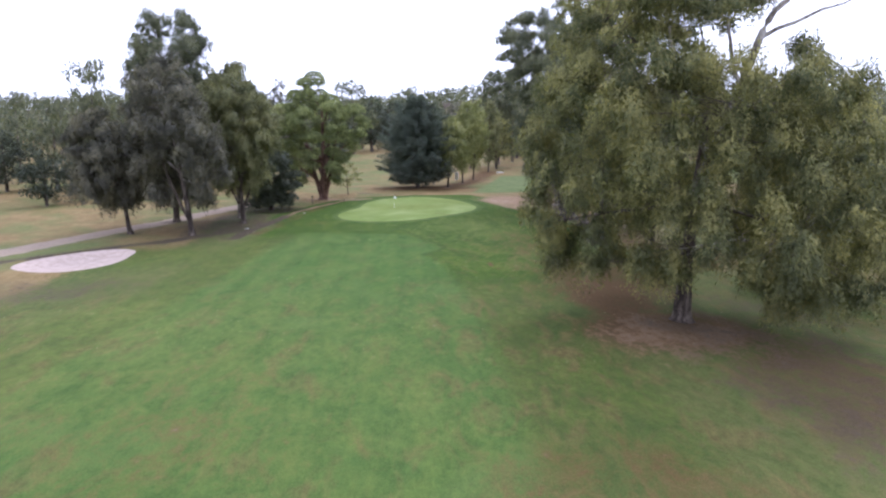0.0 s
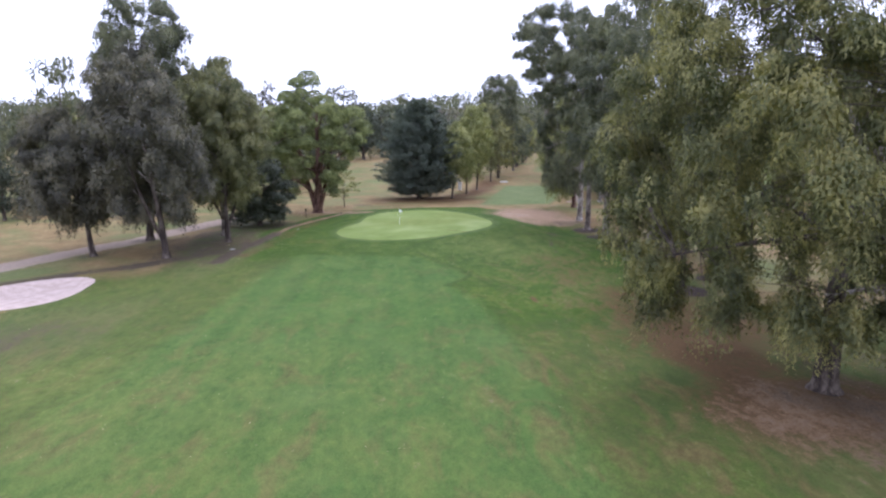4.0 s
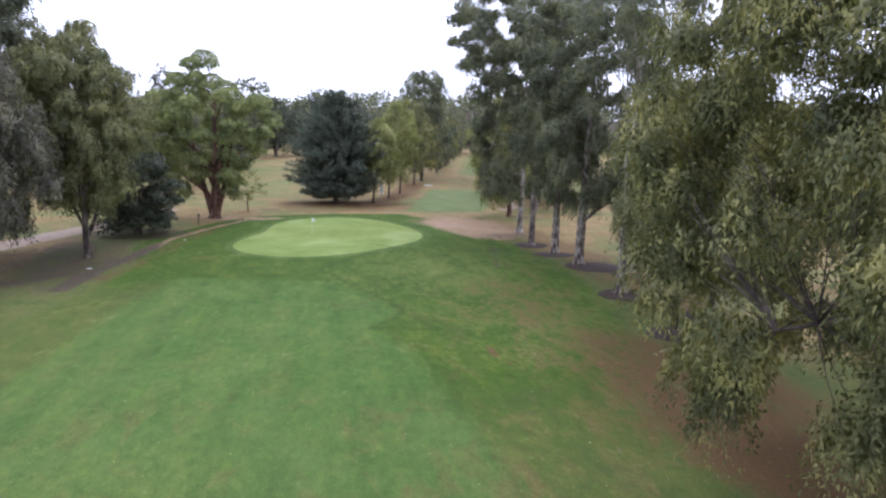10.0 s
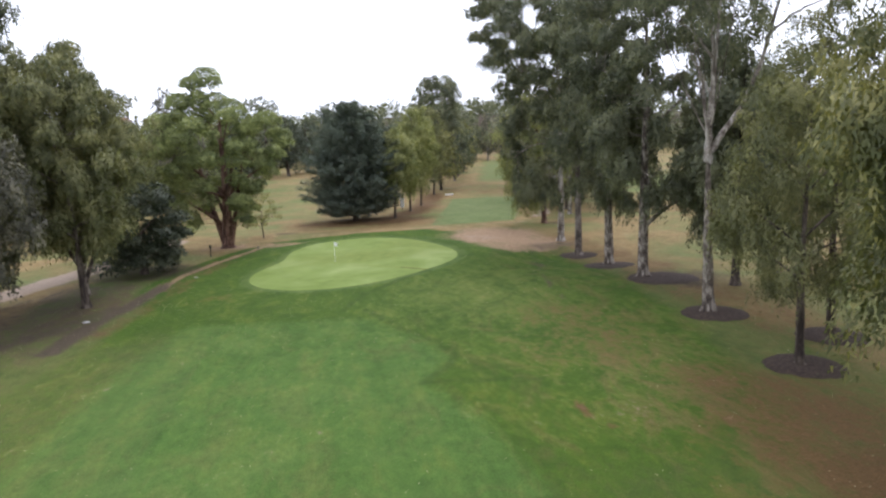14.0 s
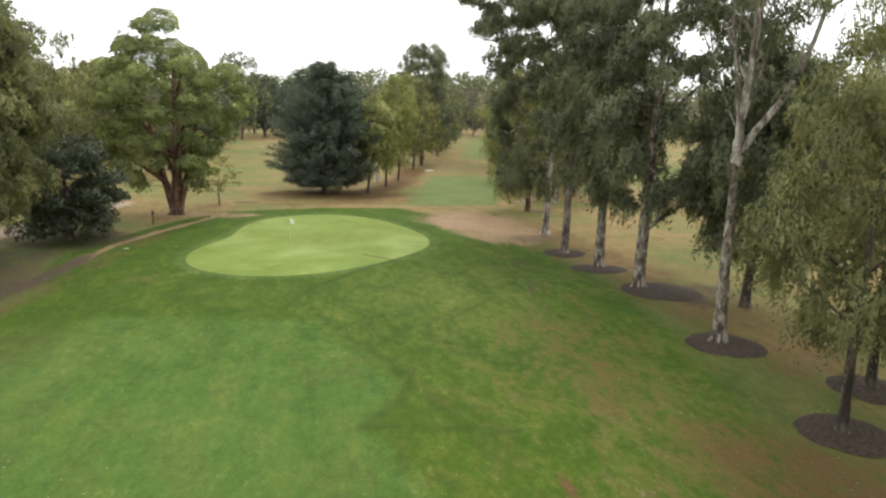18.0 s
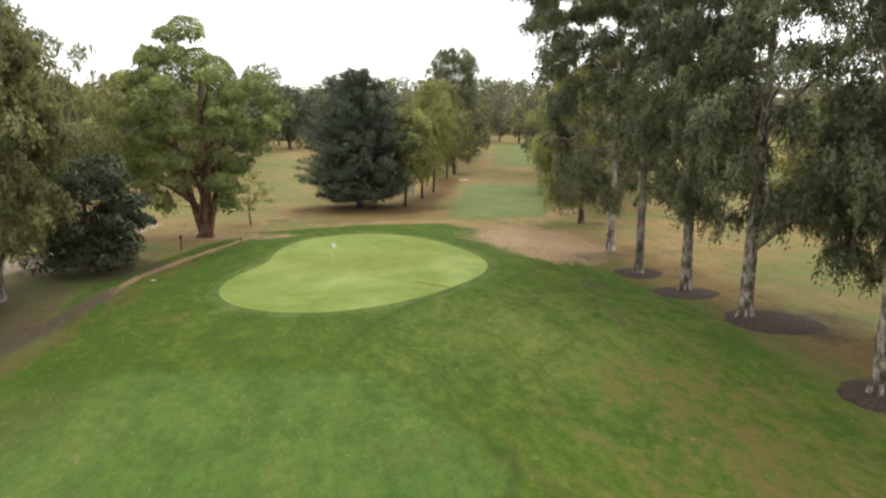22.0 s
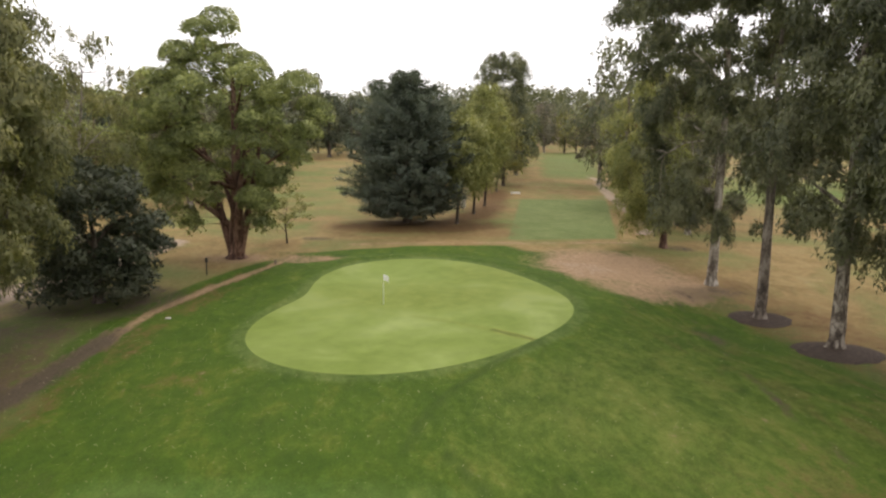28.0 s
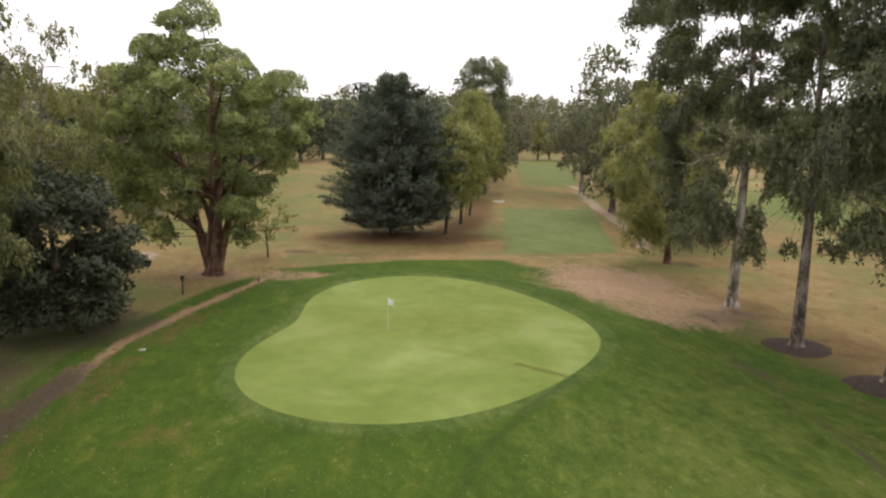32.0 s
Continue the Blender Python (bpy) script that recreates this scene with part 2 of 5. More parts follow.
def leaf_material(name, dark, main, light, translucent=0.25, gloss=0.5):
    m, nn, ll, b = mat(name, gloss)
    geo = nn.new("ShaderNodeNewGeometry")
    v = where(nn)
    clump = noise_tex(nn, ll, v, 0.4, 2, 0.5)
    tuft = noise_tex(nn, ll, v, 1.7, 2, 0.5)
    f = calc(nn, ll, "ADD", calc(nn, ll, "MULTIPLY", geo.outputs["Random Per Island"], 0.26),
             calc(nn, ll, "ADD", calc(nn, ll, "MULTIPLY", calc(nn, ll, "SUBTRACT", clump, 0.36), 1.5),
                  calc(nn, ll, "MULTIPLY", calc(nn, ll, "SUBTRACT", tuft, 0.24), 0.95)))
    col = ramp(nn, ll, f, [(0.12, dark), (0.5, main), (0.92, light)])
    ll.new(col, b.inputs["Base Color"])
    b.inputs["Specular IOR Level"].default_value = 0.1
    tr = nn.new("ShaderNodeBsdfTranslucent")
    ll.new(mix(nn, ll, 1.0, col, (1.15, 1.2, 0.7), "MULTIPLY"), tr.inputs[0])
    ms = nn.new("ShaderNodeMixShader")
    ms.inputs[0].default_value = translucent
    ll.new(b.outputs[0], ms.inputs[1])
    ll.new(tr.outputs[0], ms.inputs[2])
    ll.new(ms.outputs[0], nn["Material Output"].inputs[0])
    return m


def bark_material(name, low, mid_c, high, patch=1.6, stretch=0.35, bump_d=0.03):
    m, nn, ll, b = mat(name, 0.85)
    mp = nn.new("ShaderNodeMapping")
    mp.inputs["Scale"].default_value = (1, 1, stretch)
    ll.new(where(nn), mp.inputs[0])
    f = noise_tex(nn, ll, mp.outputs[0], patch, 6, 0.65, 0.5)
    g = noise_tex(nn, ll, mp.outputs[0], patch * 8, 5, 0.7)
    col = ramp(nn, ll, calc(nn, ll, "ADD", calc(nn, ll, "MULTIPLY", f, 0.7), calc(nn, ll, "MULTIPLY", g, 0.3)),
               [(0.43, low), (0.5, mid_c), (0.57, high)])
    ll.new(col, b.inputs["Base Color"])
    bump(nn, ll, b, g, 0.8, bump_d)
    return m


GRASS = ground_material()
TURF = green_material()
SAND = simple("bunker_sand", (0.42, 0.32, 0.255), (0.62, 0.50, 0.42), 1.6, 0.95, 0.05)
MULCH = simple("mulch", (0.024, 0.017, 0.013), (0.085, 0.060, 0.044), 6.0, 0.95, 0.05)
WHITE = simple("white_paint", (0.74, 0.74, 0.72), (0.84, 0.84, 0.82), 5.0, 0.5)
DARKPAINT = simple("dark_paint", (0.02, 0.022, 0.018), (0.05, 0.05, 0.04), 9.0, 0.6)
CUP = simple("cup_shade", (0.015, 0.015, 0.012), (0.03, 0.03, 0.025), 9.0, 0.9)
CLOTH = simple("flag_cloth", (0.72, 0.72, 0.68), (0.85, 0.85, 0.80), 3.0, 0.8)
TIMBER = simple("weathered_timber", (0.12, 0.095, 0.07), (0.26, 0.21, 0.16), 10.0, 0.9, 0.01)
STONE = simple("pale_stone", (0.34, 0.32, 0.29), (0.55, 0.53, 0.5), 7.0, 0.9, 0.02)
RENDERWALL = simple("pink_wall", (0.5, 0.36, 0.3), (0.58, 0.43, 0.36), 0.6, 0.9)
ROOFTILE = simple("roof_tile", (0.22, 0.1, 0.07), (0.34, 0.17, 0.12), 1.5, 0.9)
GLASS = simple("dark_window", (0.03, 0.035, 0.04), (0.06, 0.07, 0.08), 0.5, 0.15)
LITTER = leaf_material("dead_leaf", (0.18, 0.12, 0.06), (0.36, 0.30, 0.17), (0.58, 0.53, 0.36), 0.1, 0.8)

LEAF_GREY = leaf_material("grey_green_leaf", (0.070, 0.068, 0.056), (0.126, 0.123, 0.094), (0.260, 0.240, 0.160), 0.30)
LEAF_YELLOW = leaf_material("yellow_green_leaf", (0.070, 0.080, 0.044), (0.148, 0.158, 0.068), (0.430, 0.390, 0.148), 0.28)
LEAF_LIME = leaf_material("lime_leaf", (0.125, 0.145, 0.060), (0.235, 0.250, 0.096), (0.420, 0.410, 0.170), 0.32)
LEAF_OLIVE = leaf_material("olive_leaf", (0.094, 0.102, 0.058), (0.174, 0.182, 0.090), (0.345, 0.328, 0.150), 0.32)
LEAF_DARK = leaf_material("dark_gum_leaf", (0.078, 0.086, 0.060), (0.136, 0.148, 0.094), (0.270, 0.276, 0.165), 0.32)
LEAF_BRIGHT = leaf_material("bright_leaf", (0.104, 0.120, 0.064), (0.208, 0.240, 0.102), (0.450, 0.480, 0.195), 0.30)
LEAF_DENSE = leaf_material("dense_dark_leaf", (0.034, 0.044, 0.031), (0.064, 0.077, 0.051), (0.125, 0.137, 0.090), 0.16, 0.5)
LEAF_NEEDLE = leaf_material("cypress_needle", (0.062, 0.080, 0.062), (0.112, 0.136, 0.106), (0.190, 0.218, 0.164), 0.16, 0.7)
BARK_BROWN = bark_material("brown_bark", (0.035, 0.027, 0.022), (0.085, 0.065, 0.05), (0.17, 0.14, 0.11))
BARK_RED = bark_material("red_brown_bark", (0.05, 0.027, 0.02), (0.12, 0.065, 0.045), (0.22, 0.14, 0.1))
BARK_PALE = bark_material("pale_smooth_bark", (0.10, 0.08, 0.062), (0.27, 0.235, 0.19), (0.48, 0.44, 0.38), 1.7, 0.4, 0.012)
BARK_MOTTLED = bark_material("mottled_bark", (0.05, 0.038, 0.030), (0.165, 0.135, 0.105), (0.39, 0.345, 0.285), 2.6, 0.45, 0.02)
BARK_GREY = bark_material("grey_brown_bark", (0.055, 0.043, 0.035), (0.15, 0.12, 0.095), (0.29, 0.25, 0.21))

# ---- lie of the land ----


def smooth(a, b, x):
    k = np.clip((x - a) / (b - a), 0, 1)
    return k * k * (3 - 2 * k)


def green_radius(th):
    c, s_ = np.cos, np.sin
    return (12.15 + 0.36 * c(th) + 0.09 * s_(th) - 2.08 * c(2 * th) + 1.01 * s_(2 * th)
            + 0.62 * c(3 * th) - 0.85 * s_(3 * th) + 0.15 * c(4 * th))


GX, GY = 2.2, 0.5


def green_distance(x, y):
    """How far outside the green's rim, in metres, roughly."""
    return np.hypot(x - GX, y - GY) - green_radius(np.arctan2(y - GY, x - GX))


BUNKER = (-30.8, -40.1, 6.4, 4.6, radians(62))


def bunker_distance(x, y):
    bx, by, a, b_, turn = BUNKER
    u, w = (x - bx) * math.cos(turn) + (y - by) * math.sin(turn), -(x - bx) * math.sin(turn) + (y - by) * math.cos(turn)
    th = np.arctan2(w / b_, u / a)
    return (np.hypot(u / a, w / b_) - 1 - 0.07 * np.sin(3 * th + 1) - 0.05 * np.sin(2 * th)) * 5.2


def land(x, y):
    x, y = np.asarray(x, float), np.asarray(y, float)
    z = -0.35 + 0.02 * np.minimum(y, 420) + 0.018 * np.clip(np.minimum(y, 420) - 60, 0, None) * smooth(40, 140, y)
    # the green's raised pad
    d = green_distance(x, y)
    z = z + np.clip(0.35 + 0.02 * x + 0.02 * y, 0, 1.0) * (1 - smooth(0.5, 8.0, d))
    # bank in front of the green
    z = z + 0.25 * np.exp(-(((x - 14) / 9) ** 2 + ((y + 16) / 9) ** 2))
    # bunker hollow with a raised lip
    db = bunker_distance(x, y)
    z = z - 0.55 * (1 - smooth(-3.0, 0.1, db)) + 0.16 * np.exp(-((db - 0.6) / 0.9) ** 2)
    # shallow swale along the row of gums
    z = z - 0.5 * np.exp(-(((x - 25) / 7.5) ** 2 + ((y + 5) / 9) ** 2)) - 0.35 * smooth(18, 26, x) * (1 - smooth(-60, -38, y))
    # small undulation
    z = z + 0.10 * np.sin(x * 0.13 + 1.3) * np.sin(y * 0.11 + 0.4) * smooth(6, 16, d)
    # hills far off
    far = smooth(340, 580, y)
    z = z + far * (31 + 7 * np.sin(x * 0.006 + 0.6) + 4 * np.sin(x * 0.017))
    z = z + smooth(160, 520, -x) * 12 + smooth(200, 560, x) * 10
    return z


def at(x, y, dz=0.0):
    return (x, y, float(land(x, y)) + dz)


def mesh_from(name, verts, faces_idx, material, smooth_shade=False):
    """A mesh from an array of vertices and an array of quads or triangles."""
    me = bpy.data.meshes.new(name)
    verts, faces_idx = np.asarray(verts, np.float32), np.asarray(faces_idx, np.int32)
    n, k = faces_idx.shape
    me.vertices.add(len(verts))
    me.vertices.foreach_set("co", verts.ravel())
    me.loops.add(n * k)
    me.loops.foreach_set("vertex_index", faces_idx.ravel())
    me.polygons.add(n)
    me.polygons.foreach_set("loop_start", np.arange(0, n * k, k, dtype=np.int32))
    if smooth_shade:
        me.polygons.foreach_set("use_smooth", np.ones(n, bool))
    me.update(calc_edges=True)
    me.materials.append(material)
    return me


def empty_thing(name, x, y, label, category, group="", z=None):
    e = new(name)
    e.empty_display_size = 0.3
    e.location = at(x, y) if z is None else (x, y, z)
    return tagged(e, label, category, group)


def part(name, me, parent, label=""):
    o = new(name, me)
    o.parent = parent
    return tagged(o, label) if label else o


def bm_mesh(name, bm, material, smooth_shade=False):
    me = bpy.data.meshes.new(name)
    bm.to_mesh(me)
    bm.free()
    me.materials.append(material)
    if smooth_shade:
        for p in me.polygons:
            p.use_smooth = True
    return me


def spaced(lo, hi, step, far_lo, far_hi, grow=1.22):
    mid_v = list(np.arange(lo, hi + 1e-6, step))
    a, st = [], step
    v = lo
    while v > far_lo:
        st *= grow
        v -= st
        a.append(v)
    b_, st, v = [], step, hi
    while v < far_hi:
        st *= grow
        v += st
        b_.append(v)
    return np.array(a[::-1] + mid_v + b_)


def segment_mask(x, y, pts, half, soft):
    """1 on a line through the points, falling to 0 past its half width."""
    best = np.full(x.shape, 1e9)
    for (ax, ay), (bx, by) in zip(pts, pts[1:]):
        dx, dy = bx - ax, by - ay
        k = np.clip(((x - ax) * dx + (y - ay) * dy) / (dx * dx + dy * dy), 0, 1)
        best = np.minimum(best, np.hypot(x - ax - k * dx, y - ay - k * dy))
    return 1 - smooth(half - soft, half + soft, best)


def blob(x, y, cx, cy, rx, ry, soft=0.4):
    return 1 - smooth(1 - soft, 1 + soft, np.hypot((x - cx) / rx, (y - cy) / ry))


def build_ground():
    gx = spaced(-48, 48, 0.5, -2600, 2600)
    gy = spaced(-108, 62, 0.5, -700, 3500)
    X, Y = np.meshgrid(gx, gy)
    Z = land(X, Y)
    nx, ny = len(gx), len(gy)
    idx = np.arange(nx * ny).reshape(ny, nx)
    quads = np.stack([idx[:-1, :-1], idx[:-1, 1:], idx[1:, 1:], idx[1:, :-1]], -1).reshape(-1, 4)
    me = mesh_from("ground", np.stack([X, Y, Z], -1).reshape(-1, 3), quads, GRASS, True)
    d = green_distance(X, Y)
    left = np.interp(Y, [-110, -66, -55, -40, -26, -14, -4, 6, 15, 22, 27], [-27, -24, -20, -20, -17, -15.5, -15.5, -13.5, -10.5, -7, 2])
    right = np.interp(Y, [-110, -87, -67, -48, -30, -18, -6, 0, 5, 10, 19, 28], [13, 16, 16, 19, 23, 24.5, 25, 24, 19.8, 17, 17, 14])
    lush = smooth(-1.0, 1.6, X - left) * smooth(-3.0, 2.2, right - X) * (1 - smooth(27, 28.6, Y))
    lush = np.maximum(lush, 1 - smooth(9.5, 11.5, d) * 1.0) * (1 - smooth(27, 28.8, Y))
    lush = lush * (0.45 + 0.55 * np.where(X < -8, smooth(-32, -14, Y), smooth(-60, -38, Y)))
    lush = np.maximum(lush, 0.45 * blob(X, Y, -27, -38, 11, 9, 0.5))
    # fairway tongue that ends in front of the green
    ml = np.interp(Y, [-110, -70, -45, -30, -22, -18], [-20, -17, -14, -13, -11.5, -9])
    mr = np.interp(Y, [-110, -60, -45, -39.5, -37.3, -35.3, -31.7, -27.9, -21.8, -18], [8.5, 8.0, 6.2, 4.4, 5.6, 6.5, 5.7, 4.0, 1.6, -1])
    mown = smooth(-1.2, 1.8, np.minimum(X - ml, mr - X)) * (1 - smooth(-25.5, -22.0, Y + 0.12 * X))
    mown = mown * (1 - 0.3 * smooth(-42, -28, Y))
    tee = smooth(0, 1.5, np.minimum(X - np.interp(Y, [31, 84], [14.5, 28]), np.interp(Y, [31, 84], [29.5, 47]) - X))
    tee = tee * smooth(30.5, 32.5, Y) * (1 - smooth(79, 83, Y))
    far_fw = smooth(0, 6, np.minimum(X - (28 + (Y - 80) * 0.25), (48 + (Y - 80) * 0.36) - X)) * smooth(112, 135, Y) * (1 - smooth(300, 330, Y))
    left_fw = smooth(-3, 4, np.minimum(X + 25, 1 + (Y - 80) * 0.03 - X)) * smooth(40, 66, Y) * (1 - smooth(150, 180, Y))
    right_fw = blob(X, Y, 105, 85, 40, 50, 0.5)
    mown = np.maximum(mown, np.maximum(0.42 * left_fw, 0.75 * right_fw))
    lush = np.maximum(lush, 0.55 * far_fw)
    seam = segment_mask(X, Y, [(9.1, -9.1), (6.6, -11.4), (4.7, -13.7), (3.0, -15.6), (1.8, -17.6), (0.9, -19.6), (0.6, -21.4)], 0.26, 0.3)
    seam = np.maximum(seam, segment_mask(X, Y, [(2.0, -21.8), (4.0, -27.9), (5.7, -31.7), (6.5, -35.3), (5.6, -37.3), (3.9, -39.5), (6.9, -39.8), (9.9, -40.5)], 0.24, 0.3))
    # dry ground round and beyond the trees
    dry = np.maximum(smooth(20, 27, Y), smooth(-19, -27, X) * smooth(-40, -30, Y))
    dry = np.maximum(dry, smooth(-24, -32, X) * smooth(-80, -48, Y) * 0.8)
    dry = np.maximum(dry, 0.75 * smooth(23.5, 29, X))
    dry = np.maximum(dry, 0.2 * smooth(14, 26, X))
    dry = np.maximum(dry, 0.9 * blob(X, Y, -16, 16, 9, 12, 0.5))
    dry = dry * (1 - 0.75 * blob(X, Y, 30, -70, 17, 22, 0.5)) * (1 - 0.7 * blob(X, Y, -20, -10, 6, 14, 0.5))
    worn = np.maximum(np.maximum(0.52 * blob(X, Y, 15.5, -33, 5.5, 11, 0.9), 0.36 * blob(X, Y, 13.6, -27, 2.4, 5, 0.8)), 0.8 * blob(X, Y, 20, -52, 7, 10, 0.7))
    worn = np.maximum(worn, 0.36 * blob(X, Y, -9, -82, 11, 14, 0.9))
    # red-brown soil round the big gum, its shade painted in with it
    worn = np.maximum(worn, np.maximum(0.75 * blob(X, Y, 25, -76.5, 5.5, 11, 0.7), 1.0 * blob(X, Y, 20.0, -66.5, 6.5, 5.5, 0.6)))
    worn = np.maximum(worn, np.maximum(1.0 * blob(X, Y, 18.6, -58, 3.6, 9, 0.6), 0.75 * blob(X, Y, 19, -46, 4.5, 7, 0.8)))
    thin = np.clip(0.25 + 0.45 * smooth(-42, -66, Y) + 0.34 * smooth(2, 14, X) + 0.4 * blob(X, Y, 14.5, -33, 4.5, 11, 0.8), 0, 1.3)
    thin = thin * (1 - 0.75 * smooth(-31, -22, Y) * (1 - smooth(15, 19, X)))
    worn = np.maximum(worn, 0.55 * blob(X, Y, 11, 38, 9, 8, 0.6))
    worn = np.maximum(worn, 0.6 * blob(X, Y, 11, -88, 6, 8, 0.8))
    worn = np.maximum(worn, 0.62 * blob(X, Y, 28.5, -12, 4.6, 36, 0.5))
    worn = np.maximum(worn, 0.95 * blob(X, Y, 6, 44, 13, 7, 0.5))
    worn = np.maximum(worn, np.maximum(0.55 * blob(X, Y, 40, 110, 12, 26, 0.5), 0.9 * segment_mask(X, Y, [(11, 46), (16, 58), (20, 70), (26, 95)], 3.5, 3.0)))
    worn = np.maximum(worn, 0.85 * segment_mask(X, Y, [(10.2, -43.0), (10.5, -45.0), (10.9, -47.0)], 0.16, 0.2))
    worn = np.maximum(worn, 0.36 * blob(X, Y, -10.6, -14.5, 2.2, 6.0, 0.9))
    worn = np.maximum(worn, 0.52 * segment_mask(X, Y, [(-17.0, -24), (-15.2, -13), (-14.4, -2), (-12.2, 7)], 1.4, 1.2))
    worn = np.maximum(worn, 0.6 * blob(X, Y, -20, -14, 3.2, 12, 0.8))
    earth = segment_mask(X, Y, [(-17.4, -16), (-16.9, -11.7), (-16.4, -7.3), (-15.8, 0), (-13.1, 8.5), (-10.4, 15.5), (-8.4, 21.5)], 0.5, 0.5) * (0.5 + 0.32 * smooth(-14, -4, Y))
    trod = segment_mask(X, Y, [(-18.4, -26), (-18.0, -20), (-17.4, -13), (-16.2, -4)], 1.0, 1.2)
    worn = np.maximum(worn, 0.72 * trod * smooth(-27, -17, Y))
    worn = np.maximum(worn, 0.62 * segment_mask(X, Y, [(-16.2, -8), (-15.8, 0), (-13.1, 8.5), (-10.4, 15.5), (-8.4, 21.5)], 1.0, 0.8))
    earth = np.maximum(earth, 0.5 * trod * smooth(-20, -10, Y))
    earth = np.maximum(earth, 0.85 * blob(X, Y, 21.5, 15.0, 6.8, 10.0, 0.6))
    earth = np.maximum(earth, 0.7 * blob(X, Y, 23, 6, 6, 5, 0.5))
    earth = np.maximum(earth, 0.62 * blob(X, Y, -7, 19.5, 4, 2.4, 0.5))
    earth = np.maximum(earth, 0.6 * blob(X, Y, -14, 20.5, 4, 2.6, 0.5))
    earth = np.maximum(earth, 0.47 * blob(X, Y, 21, -68, 7.5, 6, 0.8))
    earth = np.maximum(earth, segment_mask(X, Y, [(-3, 29), (8, 30), (17, 29), (30, 29)], 0.7, 0.6) * 0.6)
    sandy = segment_mask(X, Y, [(-45, -47), (-40.5, -33), (-36.6, -20), (-32.4, -11), (-29.0, 3), (-25.2, 16), (-23, 30)], 1.9, 1.2)
    sandy = np.maximum(sandy, segment_mask(X, Y, [(60, 132), (57.9, 124), (47.5, 84), (37, 40), (34, 36)], 0.9, 0.7))
    sandy = np.maximum(sandy, 0.3 * blob(X, Y, 18.8, 17, 3.2, 7.5, 0.9))
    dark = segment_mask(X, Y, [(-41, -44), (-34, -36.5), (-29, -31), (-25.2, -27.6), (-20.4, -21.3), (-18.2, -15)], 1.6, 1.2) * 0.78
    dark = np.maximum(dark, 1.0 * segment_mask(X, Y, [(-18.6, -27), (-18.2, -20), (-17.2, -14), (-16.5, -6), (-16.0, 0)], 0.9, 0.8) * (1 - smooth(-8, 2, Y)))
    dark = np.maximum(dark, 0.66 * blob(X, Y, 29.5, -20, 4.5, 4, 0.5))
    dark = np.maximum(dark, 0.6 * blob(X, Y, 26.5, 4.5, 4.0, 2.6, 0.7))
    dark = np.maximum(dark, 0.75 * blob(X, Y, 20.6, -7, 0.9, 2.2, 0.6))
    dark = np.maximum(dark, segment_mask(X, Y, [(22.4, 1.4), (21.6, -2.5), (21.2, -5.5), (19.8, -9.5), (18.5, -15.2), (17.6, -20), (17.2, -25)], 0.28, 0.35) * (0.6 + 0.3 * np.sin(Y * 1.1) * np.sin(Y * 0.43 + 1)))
    # under the broadleaf and left gums: litter, plus tree shade painted in
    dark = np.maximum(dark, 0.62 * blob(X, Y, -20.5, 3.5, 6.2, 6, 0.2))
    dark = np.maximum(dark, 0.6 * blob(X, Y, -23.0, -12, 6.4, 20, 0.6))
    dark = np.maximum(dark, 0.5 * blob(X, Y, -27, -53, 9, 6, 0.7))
    dark = np.maximum(dark, 0.6 * blob(X, Y, -7.2, 33, 2.0, 1.4, 0.4))
    # the big gum's shade, and lens corner darkening before it, put into the colour
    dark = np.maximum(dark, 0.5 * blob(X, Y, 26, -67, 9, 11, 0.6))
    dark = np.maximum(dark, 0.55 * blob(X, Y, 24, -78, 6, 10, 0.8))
    dark = np.maximum(dark, smooth(328, 350, Y))
    # shade round the trees' feet, painted as dark ground
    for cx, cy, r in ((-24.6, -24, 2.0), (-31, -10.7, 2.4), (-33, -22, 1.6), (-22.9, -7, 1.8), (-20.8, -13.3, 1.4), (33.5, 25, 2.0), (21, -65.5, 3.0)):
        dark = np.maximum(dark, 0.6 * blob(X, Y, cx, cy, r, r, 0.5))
    yellow = np.maximum(0.6 * blob(X, Y, 12, -20, 9, 13, 0.8), 0.62 * blob(X, Y, -15, -68, 13, 13, 0.8))
    yellow = np.maximum(yellow, np.maximum(0.36 * blob(X, Y, 0, -82, 14, 16, 0.9), 0.4 * blob(X, Y, 17, -36, 6, 12, 0.8))) * (1 - 0.8 * (1 - smooth(1.0, 4.0, d)))
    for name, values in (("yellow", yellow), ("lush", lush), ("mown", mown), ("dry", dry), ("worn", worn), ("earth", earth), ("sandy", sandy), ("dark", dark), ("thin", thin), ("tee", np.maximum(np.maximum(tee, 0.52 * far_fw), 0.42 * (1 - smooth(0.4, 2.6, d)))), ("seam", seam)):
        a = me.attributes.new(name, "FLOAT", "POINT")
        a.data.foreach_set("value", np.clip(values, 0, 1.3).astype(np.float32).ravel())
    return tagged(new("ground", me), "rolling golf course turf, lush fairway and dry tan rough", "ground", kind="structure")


build_ground()


